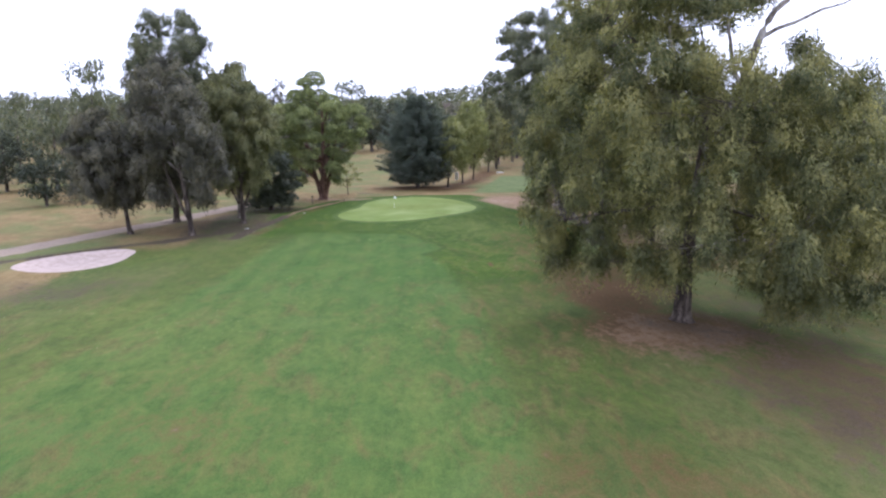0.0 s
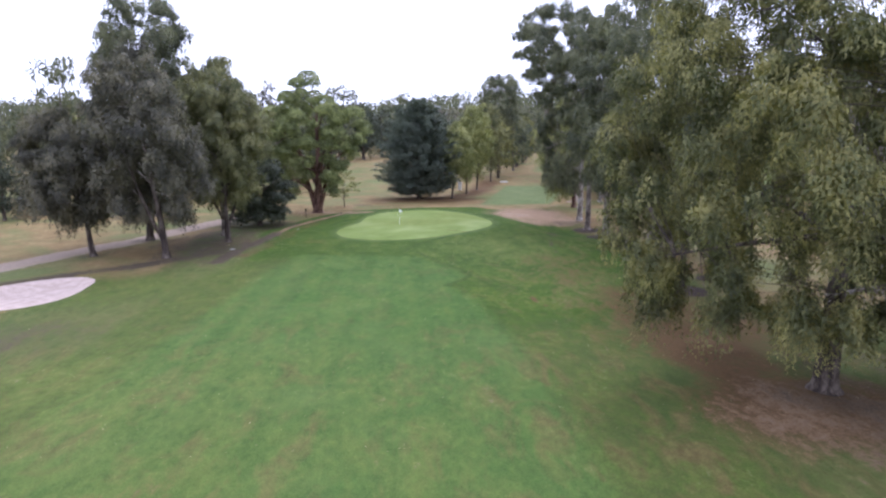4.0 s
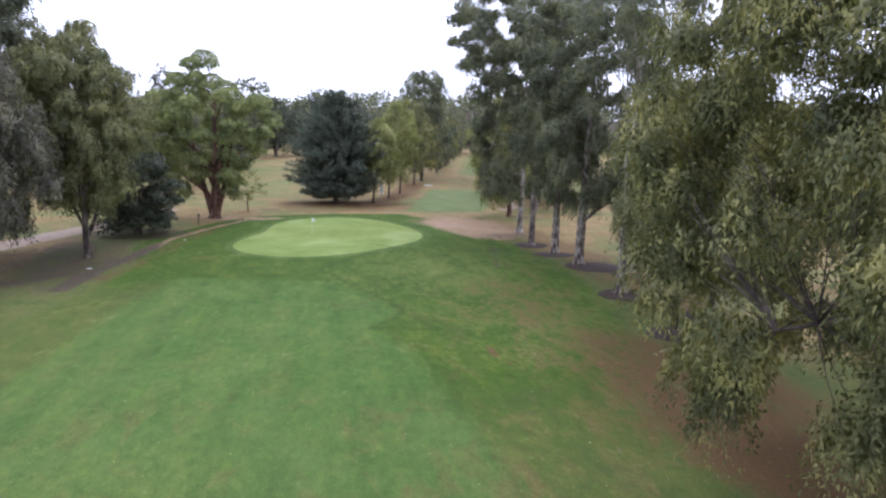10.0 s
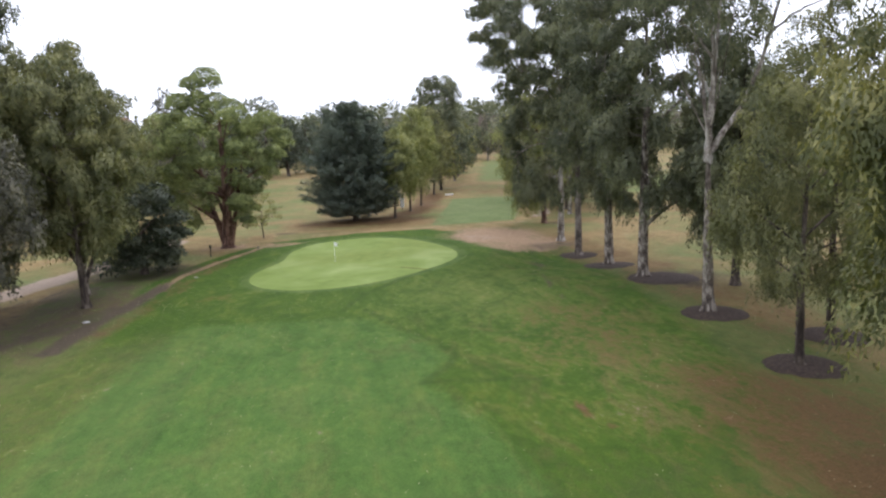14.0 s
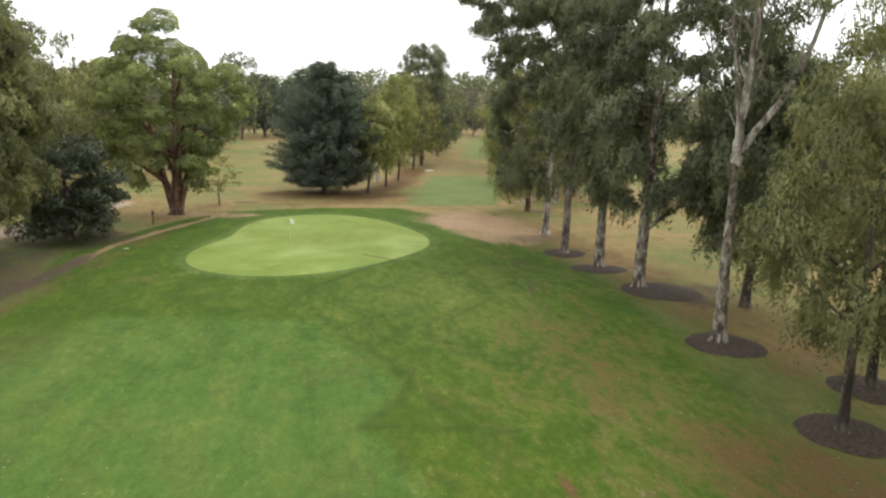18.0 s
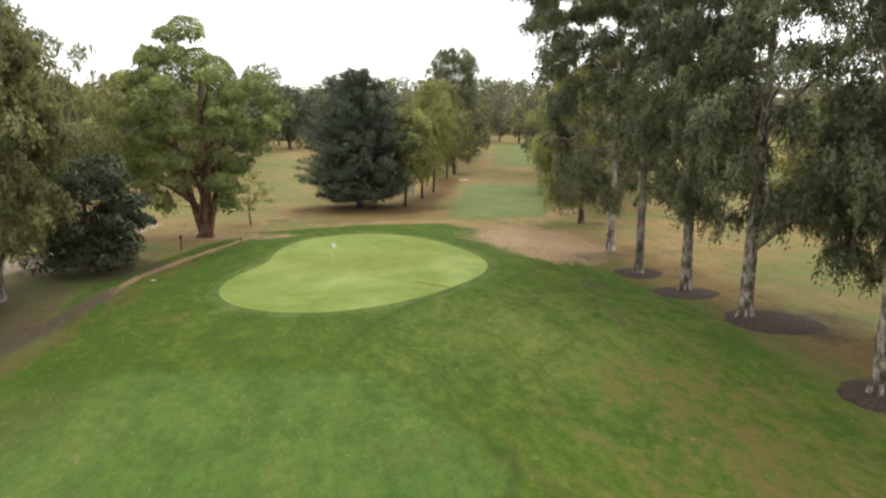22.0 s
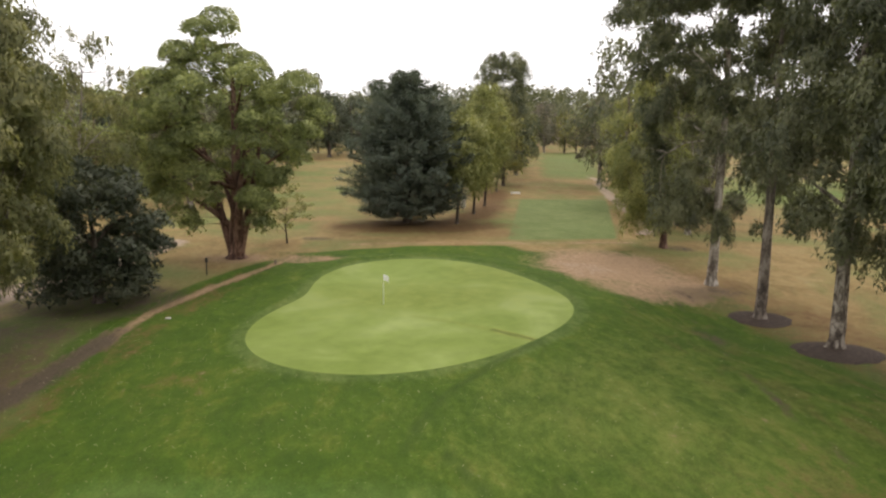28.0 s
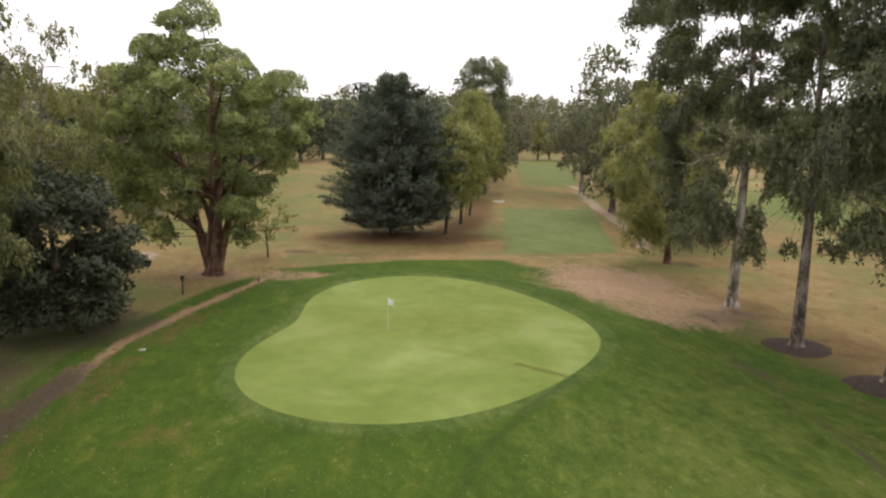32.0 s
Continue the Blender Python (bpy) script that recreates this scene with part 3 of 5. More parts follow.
def disc_patch(name, inside_r, rings, segs, cx, cy, rise, material, edge_drop):
    """A patch of ground cover laid over the land; inside_r(th) is its rim."""
    th = np.linspace(0, 2 * np.pi, segs, endpoint=False)
    k = np.linspace(0, 1, rings + 1)[1:]
    rim = inside_r(th)
    X = np.concatenate([[cx], (cx + np.outer(k, rim * np.cos(th))).ravel()])
    Y = np.concatenate([[cy], (cy + np.outer(k, rim * np.sin(th))).ravel()])
    Z = land(X, Y) + rise
    Z[-segs:] -= edge_drop
    quads = []
    for r in range(rings - 1):
        for j in range(segs):
            a, b_ = 1 + r * segs + j, 1 + r * segs + (j + 1) % segs
            quads.append((a, a + segs, b_ + segs, b_))
    for j in range(0, segs, 2):
        quads.append((0, 1 + j, 1 + (j + 1) % segs, 1 + (j + 2) % segs))
    return X, Y, Z, mesh_from(name, np.stack([X, Y, Z], -1), quads, material, True)


gX, gY, gZ, green_me = disc_patch("putting_green", green_radius, 40, 160, GX, GY, 0.035, TURF, 0.05)
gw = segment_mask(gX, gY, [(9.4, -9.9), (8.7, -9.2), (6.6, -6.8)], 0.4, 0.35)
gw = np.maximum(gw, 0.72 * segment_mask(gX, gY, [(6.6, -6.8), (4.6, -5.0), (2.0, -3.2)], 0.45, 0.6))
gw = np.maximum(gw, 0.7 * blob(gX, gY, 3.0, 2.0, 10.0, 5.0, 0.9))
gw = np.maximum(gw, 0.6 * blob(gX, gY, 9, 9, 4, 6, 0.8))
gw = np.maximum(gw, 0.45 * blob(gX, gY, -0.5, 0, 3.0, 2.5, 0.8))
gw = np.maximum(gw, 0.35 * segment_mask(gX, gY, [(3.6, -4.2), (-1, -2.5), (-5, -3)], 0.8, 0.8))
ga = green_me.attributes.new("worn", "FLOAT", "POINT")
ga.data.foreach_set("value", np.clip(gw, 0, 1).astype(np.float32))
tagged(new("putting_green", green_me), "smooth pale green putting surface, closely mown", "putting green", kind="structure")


def bunker_rim(th):
    bx, by, a, b_, turn = BUNKER
    r = np.full(th.shape, 5.0)
    for _ in range(40):
        r = r - 0.5 * bunker_distance(bx + r * np.cos(th), by + r * np.sin(th))
    return r


_, _, _, bunker_me = disc_patch("sand_bunker", bunker_rim, 14, 72, BUNKER[0], BUNKER[1], 0.03, SAND, 0.05)
tagged(new("sand_bunker", bunker_me), "pale raked sand bunker with a grass lip", "bunker", kind="structure")

# ---- wood and leaves ----


def tube(pts, radii, sides=7, rng=None, rough=0.0):
    """A tapered tube along the points: its vertices and quads."""
    pts, radii = np.asarray(pts, float), np.asarray(radii, float)
    tang = np.gradient(pts, axis=0)
    tang /= np.linalg.norm(tang, axis=1, keepdims=True) + 1e-9
    ref = np.where(np.abs(tang[:, 2:3]) > 0.9, np.array([[1.0, 0, 0]]), np.array([[0, 0, 1.0]]))
    u = np.cross(tang, ref)
    u /= np.linalg.norm(u, axis=1, keepdims=True) + 1e-9
    w = np.cross(tang, u)
    th = np.linspace(0, 2 * np.pi, sides, endpoint=False)
    rr = np.repeat(radii[:, None], sides, 1)
    if rng is not None and rough:
        rr = rr * (1 + rough * rng.standard_normal(rr.shape))
    v = pts[:, None, :] + rr[..., None] * (np.cos(th)[None, :, None] * u[:, None, :] + np.sin(th)[None, :, None] * w[:, None, :])
    n = len(pts)
    idx = np.arange(n * sides).reshape(n, sides)
    nxt = np.roll(idx, -1, 1)
    q = np.stack([idx[:-1], nxt[:-1], nxt[1:], idx[1:]], -1).reshape(-1, 4)
    return v.reshape(-1, 3), q


def joined(tubes):
    vs, qs, o = [], [], 0
    for v, q in tubes:
        vs.append(v)
        qs.append(q + o)
        o += len(v)
    return np.concatenate(vs), np.concatenate(qs)


def bend(a, b_, rise, rng, n=7, wob=0.12):
    """A bowed line from a to b that leaves a steeply."""
    a, b_ = np.asarray(a, float), np.asarray(b_, float)
    d = np.linalg.norm(b_ - a)
    m = (a + b_) / 2 + np.array([0, 0, rise * d]) + rng.normal(0, wob * d * 0.5, 3) * np.array([1, 1, 0.5])
    k = np.linspace(0, 1, n)[:, None]
    return (1 - k) ** 2 * a + 2 * k * (1 - k) * m + k ** 2 * b_


def leaf_blades(pos, direc, length, width, rng, outward=None):
    """Narrow pointed leaves at the places, along the directions, with their upper side turned outward."""
    n = len(pos)
    direc = direc / (np.linalg.norm(direc, axis=1, keepdims=True) + 1e-9)
    side = np.cross(direc, rng.standard_normal((n, 3)))
    side /= np.linalg.norm(side, axis=1, keepdims=True) + 1e-9
    if outward is not None:
        face = np.cross(side, direc)
        side = np.where((face * outward).sum(1, keepdims=True) < 0, -side, side)
    ln = (length * rng.uniform(0.65, 1.3, n))[:, None]
    wd = (width * rng.uniform(0.7, 1.3, n))[:, None]
    v = np.stack([pos + side * wd * 0.5, pos + direc * ln, pos - side * wd * 0.5], 1).reshape(-1, 3)
    return v, np.arange(n * 3).reshape(n, 3)


def unit(a):
    return a / (np.linalg.norm(a, axis=1, keepdims=True) + 1e-9)


def leaf_mesh(name, batches, material, soft=0.75):
    """One mesh of leaves from batches of (vertices, quads, outward); the shading turns with the mass of foliage."""
    v, q = joined([(a, b_) for a, b_, _ in batches])
    me = mesh_from(name, v, q, material, True)
    f = v[q]
    face = unit(np.cross(f[:, 1] - f[:, 0], f[:, 2] - f[:, 0]))
    out = np.concatenate([o for _, _, o in batches])
    face = np.where((face * out).sum(1, keepdims=True) < 0, -face, face)
    n = unit(face * (1 - soft) + out * soft)
    me.normals_split_custom_set_from_vertices(np.repeat(n, 3, 0).tolist())
    return me


def weeping(c, rc, rng, count, per, droop):
    """Leaves on strands that leave a rounded head and hang down round it, longest at the rim: places, directions."""
    d = unit(rng.standard_normal((count, 3)))
    d[:, 2] = np.abs(d[:, 2]) * 1.25 - 0.3
    d = unit(d)
    flat = d * np.array([1, 1, 0])
    p0 = c + d * rc * rng.uniform(0.25, 1.0, (count, 1)) ** 0.7 * np.array([0.92, 0.92, 1.0])
    ln = 0.55 * rc * droop * rng.uniform(0.3, 1.15, (count, 1)) * (0.5 + 0.6 * np.linalg.norm(flat, axis=1, keepdims=True))
    k = (np.arange(per) + rng.random((count, per))) / per
    p = p0[:, None, :] + flat[:, None, :] * (0.22 * ln * np.sqrt(k))[..., None] + rng.normal(0, 0.10 * rc, (count, per, 3))
    p[..., 2] -= k * ln
    dr = flat[:, None, :] * 0.3 + np.array([0, 0, -0.85]) + rng.normal(0, 0.42, p.shape)
    return p.reshape(-1, 3), dr.reshape(-1, 3)


def domed(c, rc, rng, count, per, droop):
    """Leaves on a rounded, flat-bottomed clump, held out and up."""
    n = count * per
    d = rng.standard_normal((n, 3))
    d /= np.linalg.norm(d, axis=1, keepdims=True)
    d[:, 2] = np.where(d[:, 2] < -0.08, -d[:, 2], d[:, 2])
    lump = 1 + 0.12 * np.sin(d[:, 0] * 6 + c[0]) * np.sin(d[:, 1] * 6 + c[1])
    p = c + d * (rc * lump)[:, None] * rng.uniform(0.6, 1.0, (n, 1)) ** 0.5 * np.array([1, 1, 0.84])
    dr = d * 0.8 + rng.normal(0, 0.7, d.shape)
    return p, dr


def spread_points(rng, n, sampler, tries=16):
    """Points well apart from one another (best of several tries each)."""
    pts = [sampler()]
    for _ in range(n - 1):
        cand = np.array([sampler() for _ in range(tries)])
        have = np.array(pts)
        dist = np.linalg.norm(cand[:, None] - have[None], axis=2).min(1)
        pts.append(cand[dist.argmax()])
    return np.array(pts)


def crown_sampler(rng, profile, centre, lumps, inner, ecc=(1.0, 1.0)):
    zs = np.array([p[0] for p in profile], float)
    rs = np.array([p[1] for p in profile], float)
    ph = rng.uniform(0, 6.28, 4)
    fine = np.linspace(zs[0], zs[-1], 60)
    wt = np.interp(fine, zs, rs) + 0.3
    cum = np.cumsum(wt) / wt.sum()

    def one():
        z = np.interp(rng.random(), cum, fine)
        th = rng.uniform(0, 2 * np.pi)
        r = np.interp(z, zs, rs) * (1 + lumps * (0.6 * math.sin(2 * th + ph[0] + z * 0.2) + 0.4 * math.sin(3 * th + ph[1] - z * 0.5)))
        r *= inner + (1 - inner) * math.sqrt(rng.random())
        cx, cy = centre(z)
        return np.array([cx + r * math.cos(th) * ecc[0], cy + r * math.sin(th) * ecc[1], z])
    return one


def gum_tree(name, x, y, label, leaf, bark, profile, clumps, clump_r, sprays, per, leaf_size, seed,
             trunk_r=0.4, lean=(0, 0), top=None, shape=weeping, droop=1.2, limbs=6, fork=None, lumps=0.25,
             inner=0.45, ecc=(1, 1), group="", limb_bark=None, stems=1, kink=0.25, category="tree", place=True, crown_label="", shift=(0, 0), boughs=(), core=0.1, lobes=10, lobe_r=2.2, drift=(0, 0), more=(), plume=True, heart_size=(1.35, 1.8), voids=(), stray=0.42):
    """A tree with a bent trunk, main limbs with their twigs, and a crown of leaf sprays. profile: heights over the ground and
    the crown's radius there; lean: how far the trunk's top stands off its foot."""
    if shape is weeping:
        clumps, clump_r, sprays = int(clumps * 1.3), clump_r * 0.92, int(sprays * 0.85)
    rng = np.random.default_rng(seed)
    hi = profile[-1][0]
    top = top or hi * 0.8
    fork = fork or profile[0][0] + 0.2 * (hi - profile[0][0])
    ob = empty_thing(name, x if place else 0, y if place else 0, label, category, group, None if place else 0)
    ph = rng.uniform(0, 6.28, 3)

    def axis(z):
        k = np.clip(np.asarray(z, float) / top, 0, 1.3)
        return (lean[0] * k ** 1.15 + kink * np.sin(4 * k + ph[0]) * k, lean[1] * k ** 1.15 + kink * np.sin(3.4 * k + ph[1]) * k)

    def crown_axis(z):
        ax_, ay_ = axis(z)
        k = np.clip(z / hi, 0, 1) ** 2
        return ax_ + shift[0] + drift[0] * k, ay_ + shift[1] + drift[1] * k

    # the crown parts into lobes, one to a limb, with gaps between them
    if shape is weeping and lobes >= 40:
        lobes, lobe_r = int(lobes * 0.7), lobe_r * 1.12
    z_lo, pull = profile[0][0], 0.62 * lobe_r + 0.36 * clump_r
    squeeze = [(z_lo + 0.35 * pull + (z - z_lo) / (hi - z_lo) * max(0.5, hi - z_lo - 1.1 * pull), max(0.3, r - pull)) for z, r in profile]
    env = crown_sampler(rng, squeeze, crown_axis, lumps, inner, ecc)
    mids = spread_points(rng, lobes, env, 10)
    base_lobes = len(mids)
    if more:
        mids = np.concatenate([mids, np.asarray(more, float)])
        lobes = len(mids)
    low = min(profile[0][0], mids[:, 2].min() - 1)

    girth = rng.uniform(0.65, 1.25, lobes)

    def in_lobe():
        d = rng.standard_normal(3)
        d *= rng.random() ** 0.4 / np.linalg.norm(d)
        k = rng.integers(lobes)
        p = mids[k] + d * lobe_r * girth[k] * np.array([1, 1, 0.8])
        p[2] = max(p[2], low - 0.6 * rng.random())
        return p

    free = max(2, clumps - lobes)
    loose = int(free * stray)
    centres = np.concatenate([mids, spread_points(rng, max(2, free - loose), in_lobe, 5)])
    if loose:
        wide = [(z, max(0.3, r - 0.55 * clump_r)) for z, r in profile[:-1]] + [(hi - 0.5 * clump_r, max(0.3, profile[-1][1] - 0.4 * clump_r))]
        edge_env = crown_sampler(rng, wide, crown_axis, lumps * 0.6, 0.55, ecc)
        centres = np.concatenate([centres, spread_points(rng, loose, edge_env, 6)])
    for *o_, r_ in voids:
        centres = centres[(np.linalg.norm(centres - np.array(o_), axis=1) > r_) | (np.arange(len(centres)) < 0)]
        kept = np.linalg.norm(mids - np.array(o_), axis=1) > r_
        base_lobes = int(kept[:base_lobes].sum())
        mids, lobes = mids[kept], int(kept.sum())
    # trunk
    zt = np.concatenate([[-0.35, 0.0, 0.25, 0.7], np.linspace(1.4, top, 12)])
    ax_, ay_ = axis(np.maximum(zt, 0))
    taper = trunk_r * (1 - 0.82 * np.clip(zt / top, 0, 1) ** 0.9)
    taper[:3] *= (1.65, 1.45, 1.18)
    pieces = [tube(np.stack([ax_, ay_, zt], 1), taper, 10, rng, 0.05)]
    for s_ in range(1, stems):
        th = rng.uniform(0, 6.28)
        aim = np.array([math.cos(th), math.sin(th)]) * profile[len(profile) // 2][1] * 0.55
        zs = 0.55 * fork if shape is weeping else -0.2
        pts = bend((float(axis(max(zs, 0))[0]) + 0.25 * math.cos(th) * trunk_r, float(axis(max(zs, 0))[1]) + 0.25 * math.sin(th) * trunk_r, zs), (aim[0] + lean[0] * 0.5, aim[1] + lean[1] * 0.5, top * rng.uniform(0.6, 0.8)), -0.06, rng, 11, 0.05)
        pieces.append(tube(pts, trunk_r * 0.62 * (1 - 0.8 * np.linspace(0, 1, 11)), 8, rng, 0.05))
    # main limbs reach far-apart clumps; the other clumps hang on twigs from the nearest wood
    order = [int(np.argmax(np.hypot(*(mids[:base_lobes, :2].T))))]
    while len(order) < min(limbs, base_lobes):
        dist = np.linalg.norm(mids[:base_lobes, None] - mids[order][None], axis=2).min(1)
        order.append(int(dist.argmax()))
    wood, tubes = [], []
    for pts, r0, r1 in boughs:
        pts = np.asarray(pts, float)
        s_ = np.linspace(0, 1, len(pts))
        f_ = np.linspace(0, 1, 4 * len(pts))
        pts = np.stack([np.interp(f_, s_, pts[:, j]) for j in range(3)], 1)
        for _ in range(3):
            pts[1:-1] = (pts[:-2] + 2 * pts[1:-1] + pts[2:]) / 4
        pts[1:-1] += rng.normal(0, 0.03, pts[1:-1].shape)
        tubes.append([tube(pts, np.linspace(r0, r1, len(pts)), 9, rng, 0.04)])
        wood.append(pts)
    for j in order:
        c = centres[j]
        z0 = c[2] - 0.6 * np.hypot(c[0], c[1]) - 0.8
        z0 = float(np.clip(max(z0, fork + rng.uniform(0, 0.3) * (top - fork)), fork, top * 0.93))
        a0 = np.array([*axis(z0), z0])
        r0 = trunk_r * (1 - 0.82 * z0 / top) * 0.5
        pts = bend(a0, c, 0.10, rng, 9)
        tubes.append([tube(pts, r0 * (1 - 0.85 * np.linspace(0, 1, 9)), 7, rng, 0.05)])
        wood.append(pts)
    axis_pts = np.stack([*axis(np.linspace(fork, top, 9)), np.linspace(fork, top, 9)], 1)
    extra = []
    for j, c in enumerate(centres):
        if j in order:
            continue
        best, src, start = 1e9, -1, None
        for k, pts in enumerate(wood + [axis_pts]):
            cost = np.linalg.norm(pts - c, axis=1) + np.where(pts[:, 2] > c[2] + 0.3, 4.0, 0)
            i = int(cost[:-1].argmin())
            if cost[i] < best:
                best, src, start = cost[i], k, pts[i]
        t_ = tube(bend(start, c, 0.08, rng, 6), max(0.02, trunk_r * ((0.2 if lobes < 30 else 0.055) if j < lobes else 0.04)) * (1 - 0.8 * np.linspace(0, 1, 6)), 5)
        (tubes[src] if src < len(tubes) else extra).append(t_)
    lb = limb_bark or bark
    for k, tl in enumerate(tubes):
        skin = lb if k < len(boughs) or not boughs else bark
        limb = part("limb", mesh_from("limb", *tl[0], skin, True), ob)
        if len(tl) > 1:
            tagged(part("branchwork", mesh_from("branchwork", *joined(tl[1:]), skin, True), limb), kind="stuff")
    v, q = joined(pieces + extra)
    part("trunk", mesh_from("trunk", v, q, bark, True), ob)
    ps, ds, os_ = [], [], []
    for c in centres:
        rc = clump_r * rng.uniform(0.55, 1.3)
        p, dr = shape(c, rc, rng, max(3, int(sprays * (rc / clump_r) ** 2)), per, droop)
        lobe = mids[np.linalg.norm(mids - c, axis=1).argmin()]
        mid_c = c - np.array([0, 0, 0.35 * rc * droop]) if shape is weeping else c
        os_.append(unit(unit(p - mid_c) * 0.8 + unit(p - lobe) * 0.6 + np.array([0, 0, 0.5 if shape is domed else 0.3])))
        if plume and c[2] < low + 0.4 * (hi - low):
            p = c + (p - c) * np.array([0.84, 0.84, 1.25]) - np.array([0, 0, 0.2 * rc])
        ps.append(p)
        ds.append(dr)
    p, dr, ow = np.concatenate(ps), np.concatenate(ds), np.concatenate(os_)
    keep = p[:, 2] > 0.15
    v, q = leaf_blades(p[keep], dr[keep], leaf_size[0], leaf_size[1], rng, ow[keep])
    # thicker sprays in the heart of each clump
    n = max(4, int(core * sprays * per))
    off = rng.normal(0, 0.30 * clump_r, (n * len(centres), 3)) * np.array([1, 1, 0.7])
    heart = np.repeat(centres, n, 0) + off
    v2, q2 = leaf_blades(heart, rng.normal(0, 1, heart.shape) + np.array([0, 0, -0.4]), leaf_size[0] * heart_size[0], leaf_size[1] * heart_size[1], rng, unit(off))
    part("crown", leaf_mesh("crown", [(v, q, ow[keep]), (v2, q2, unit(off))], leaf), ob, crown_label)
    return ob


def conifer(name, x, y, label, height, radius, seed, leaf, bark, tiers=40, arms=14, leafs=44, size=(0.55, 0.2), place=True, group=""):
    """A broad cypress: many rising arms in tiers with feathered sprays."""
    rng = np.random.default_rng(seed)
    ob = empty_thing(name, x if place else 0, y if place else 0, label, "tree", group, None if place else 0)
    zt = np.linspace(-0.3, height * 0.95, 10)
    v, q = tube(np.stack([0 * zt, 0 * zt, zt], 1), 0.55 * (1 - 0.93 * zt / height), 9, rng, 0.05)
    part("trunk", mesh_from("trunk", v, q, bark, True), ob)
    ps, ds, tubes = [], [], []
    for i in range(tiers):
        k = (i + 0.3) / tiers
        z = 0.7 + k * (height - 1.6)
        prof = np.interp(k, [0, 0.06, 0.22, 0.45, 0.7, 0.88, 1.0], [0.72, 0.94, 1.0, 0.93, 0.73, 0.46, 0.12])
        for a in range(max(3, int(arms * (0.35 + prof)))):
            th = rng.uniform(0, 6.28)
            r = radius * prof * rng.uniform(0.5, 1.16)
            rise = rng.uniform(0.02, 0.42) * r + 0.7 * k
            tip = np.array([r * math.cos(th), r * math.sin(th), z + rise])
            pts = bend((0, 0, z), tip, -0.05, rng, 5, 0.06)
            tubes.append(tube(pts, 0.09 * (1 - 0.8 * np.linspace(0, 1, 5)), 4))
            n = int(leafs * (0.35 + r / radius))
            s = rng.uniform(0.3, 1.03, n) ** 0.7
            c = np.stack([np.interp(s, np.linspace(0, 1, 5), pts[:, j]) for j in range(3)], 1)
            out = np.array([math.cos(th), math.sin(th), 0.25])
            side = np.array([-math.sin(th), math.cos(th), 0.0])
            off = rng.normal(0, 0.5, n) * (1.25 - s) * 1.25
            c = c + side * off[:, None] + rng.normal(0, 0.24, (n, 3))
            ps.append(c)
            ds.append(out + side * np.sign(off)[:, None] * 0.7 + rng.normal(0, 0.32, (n, 3)) + np.array([0, 0, 0.15]))
    v, q = joined(tubes)
    tagged(part("branchwork", mesh_from("branchwork", v, q, bark, True), ob), kind="stuff")
    p, d = np.concatenate(ps), np.concatenate(ds)
    ow = unit(p * np.array([1, 1, 0]) * 0.12 + rng.normal(0, 0.35, p.shape) + np.array([0, 0, 0.75]))
    v, q = leaf_blades(p, d, size[0], size[1], rng, ow)
    n = tiers * arms * 6
    k, th = rng.uniform(0.02, 0.93, n), rng.uniform(0, 6.28, n)
    r = radius * np.interp(k, [0, 0.2, 0.45, 0.7, 1.0], [0.5, 0.78, 0.75, 0.5, 0.05]) * np.sqrt(rng.uniform(0.15, 1, n))
    heart = np.stack([r * np.cos(th), r * np.sin(th), 0.7 + k * (height - 1.6)], 1)
    ow2 = unit(heart * np.array([1, 1, 0]) + np.array([0, 0, 0.01]))
    v2, q2 = leaf_blades(heart, rng.normal(0, 1, heart.shape), size[0] * 2.2, size[1] * 3.2, rng, ow2)
    part("crown", leaf_mesh("crown", [(v, q, ow), (v2, q2, ow2)], leaf, 0.6), ob)
    return ob

# ---- trees beside the fairway: the row with dark mulch rings ----
ROW = "row of tall gums"
gum_tree("gum_tree", 28.2, 7.4, "tall gum with a pale bare trunk and drooping dark crown", LEAF_DARK, BARK_PALE,
         [(5.6, 3.0), (8.5, 5.0), (12, 5.4), (17, 5.6), (22, 8.0), (28, 8.0), (33, 4.0)], 200, 1.2, 48, 10, (0.30, 0.115), 11,
         trunk_r=0.44, lean=(0.4, 0.5), top=27, fork=10, lumps=0.35, inner=0.35, group=ROW, shift=(-1.2, 0), drift=(-3.0, 0), lobes=74, lobe_r=1.35,
         more=[(-4.2, -1, 6.5), (3.5, 2.5, 6.5)], voids=[(0.2, -3.6, 8.2, 3.5), (0.2, -2.0, 6.0, 2.8), (0.2, -4.0, 10.5, 2.6)],
         boughs=[([(0.5, 0, 11), (-1.6, -1, 12.3), (-4.0, -1.6, 12.0), (-6.4, -2, 10.6)], 0.12, 0.03)])
gum_tree("gum_tree", 26.7, -2.4, "tall gum with a straight grey-brown trunk in a mulch ring", LEAF_DARK, BARK_GREY,
         [(9, 2.6), (12, 4.6), (17, 5.2), (23, 5.4), (28, 4.4), (31, 2.2)], 88, 1.2, 48, 10, (0.30, 0.115), 12,
         trunk_r=0.42, lean=(0.5, 0.4), top=25, fork=9.5, lumps=0.3, inner=0.35, group=ROW, limb_bark=BARK_PALE, lobes=62, lobe_r=1.35,
         more=[(3.6, 2.5, 6.4), (2.2, -2.2, 8.0), (4.2, 3.6, 8.0), (-1.6, 3.6, 7.0), (1.8, 4.0, 6.2)], voids=[(0.2, -3.4, 8.6, 3.0)],
         boughs=[([(0.7, 0, 10.5), (3, -1.5, 12.0), (5.6, -2.2, 11.2), (8.0, -2.5, 9.2)], 0.12, 0.03),
                 ([(0.7, 0, 10.3), (-1.6, -2, 12.2), (-3.6, -3, 11.6)], 0.10, 0.03)])
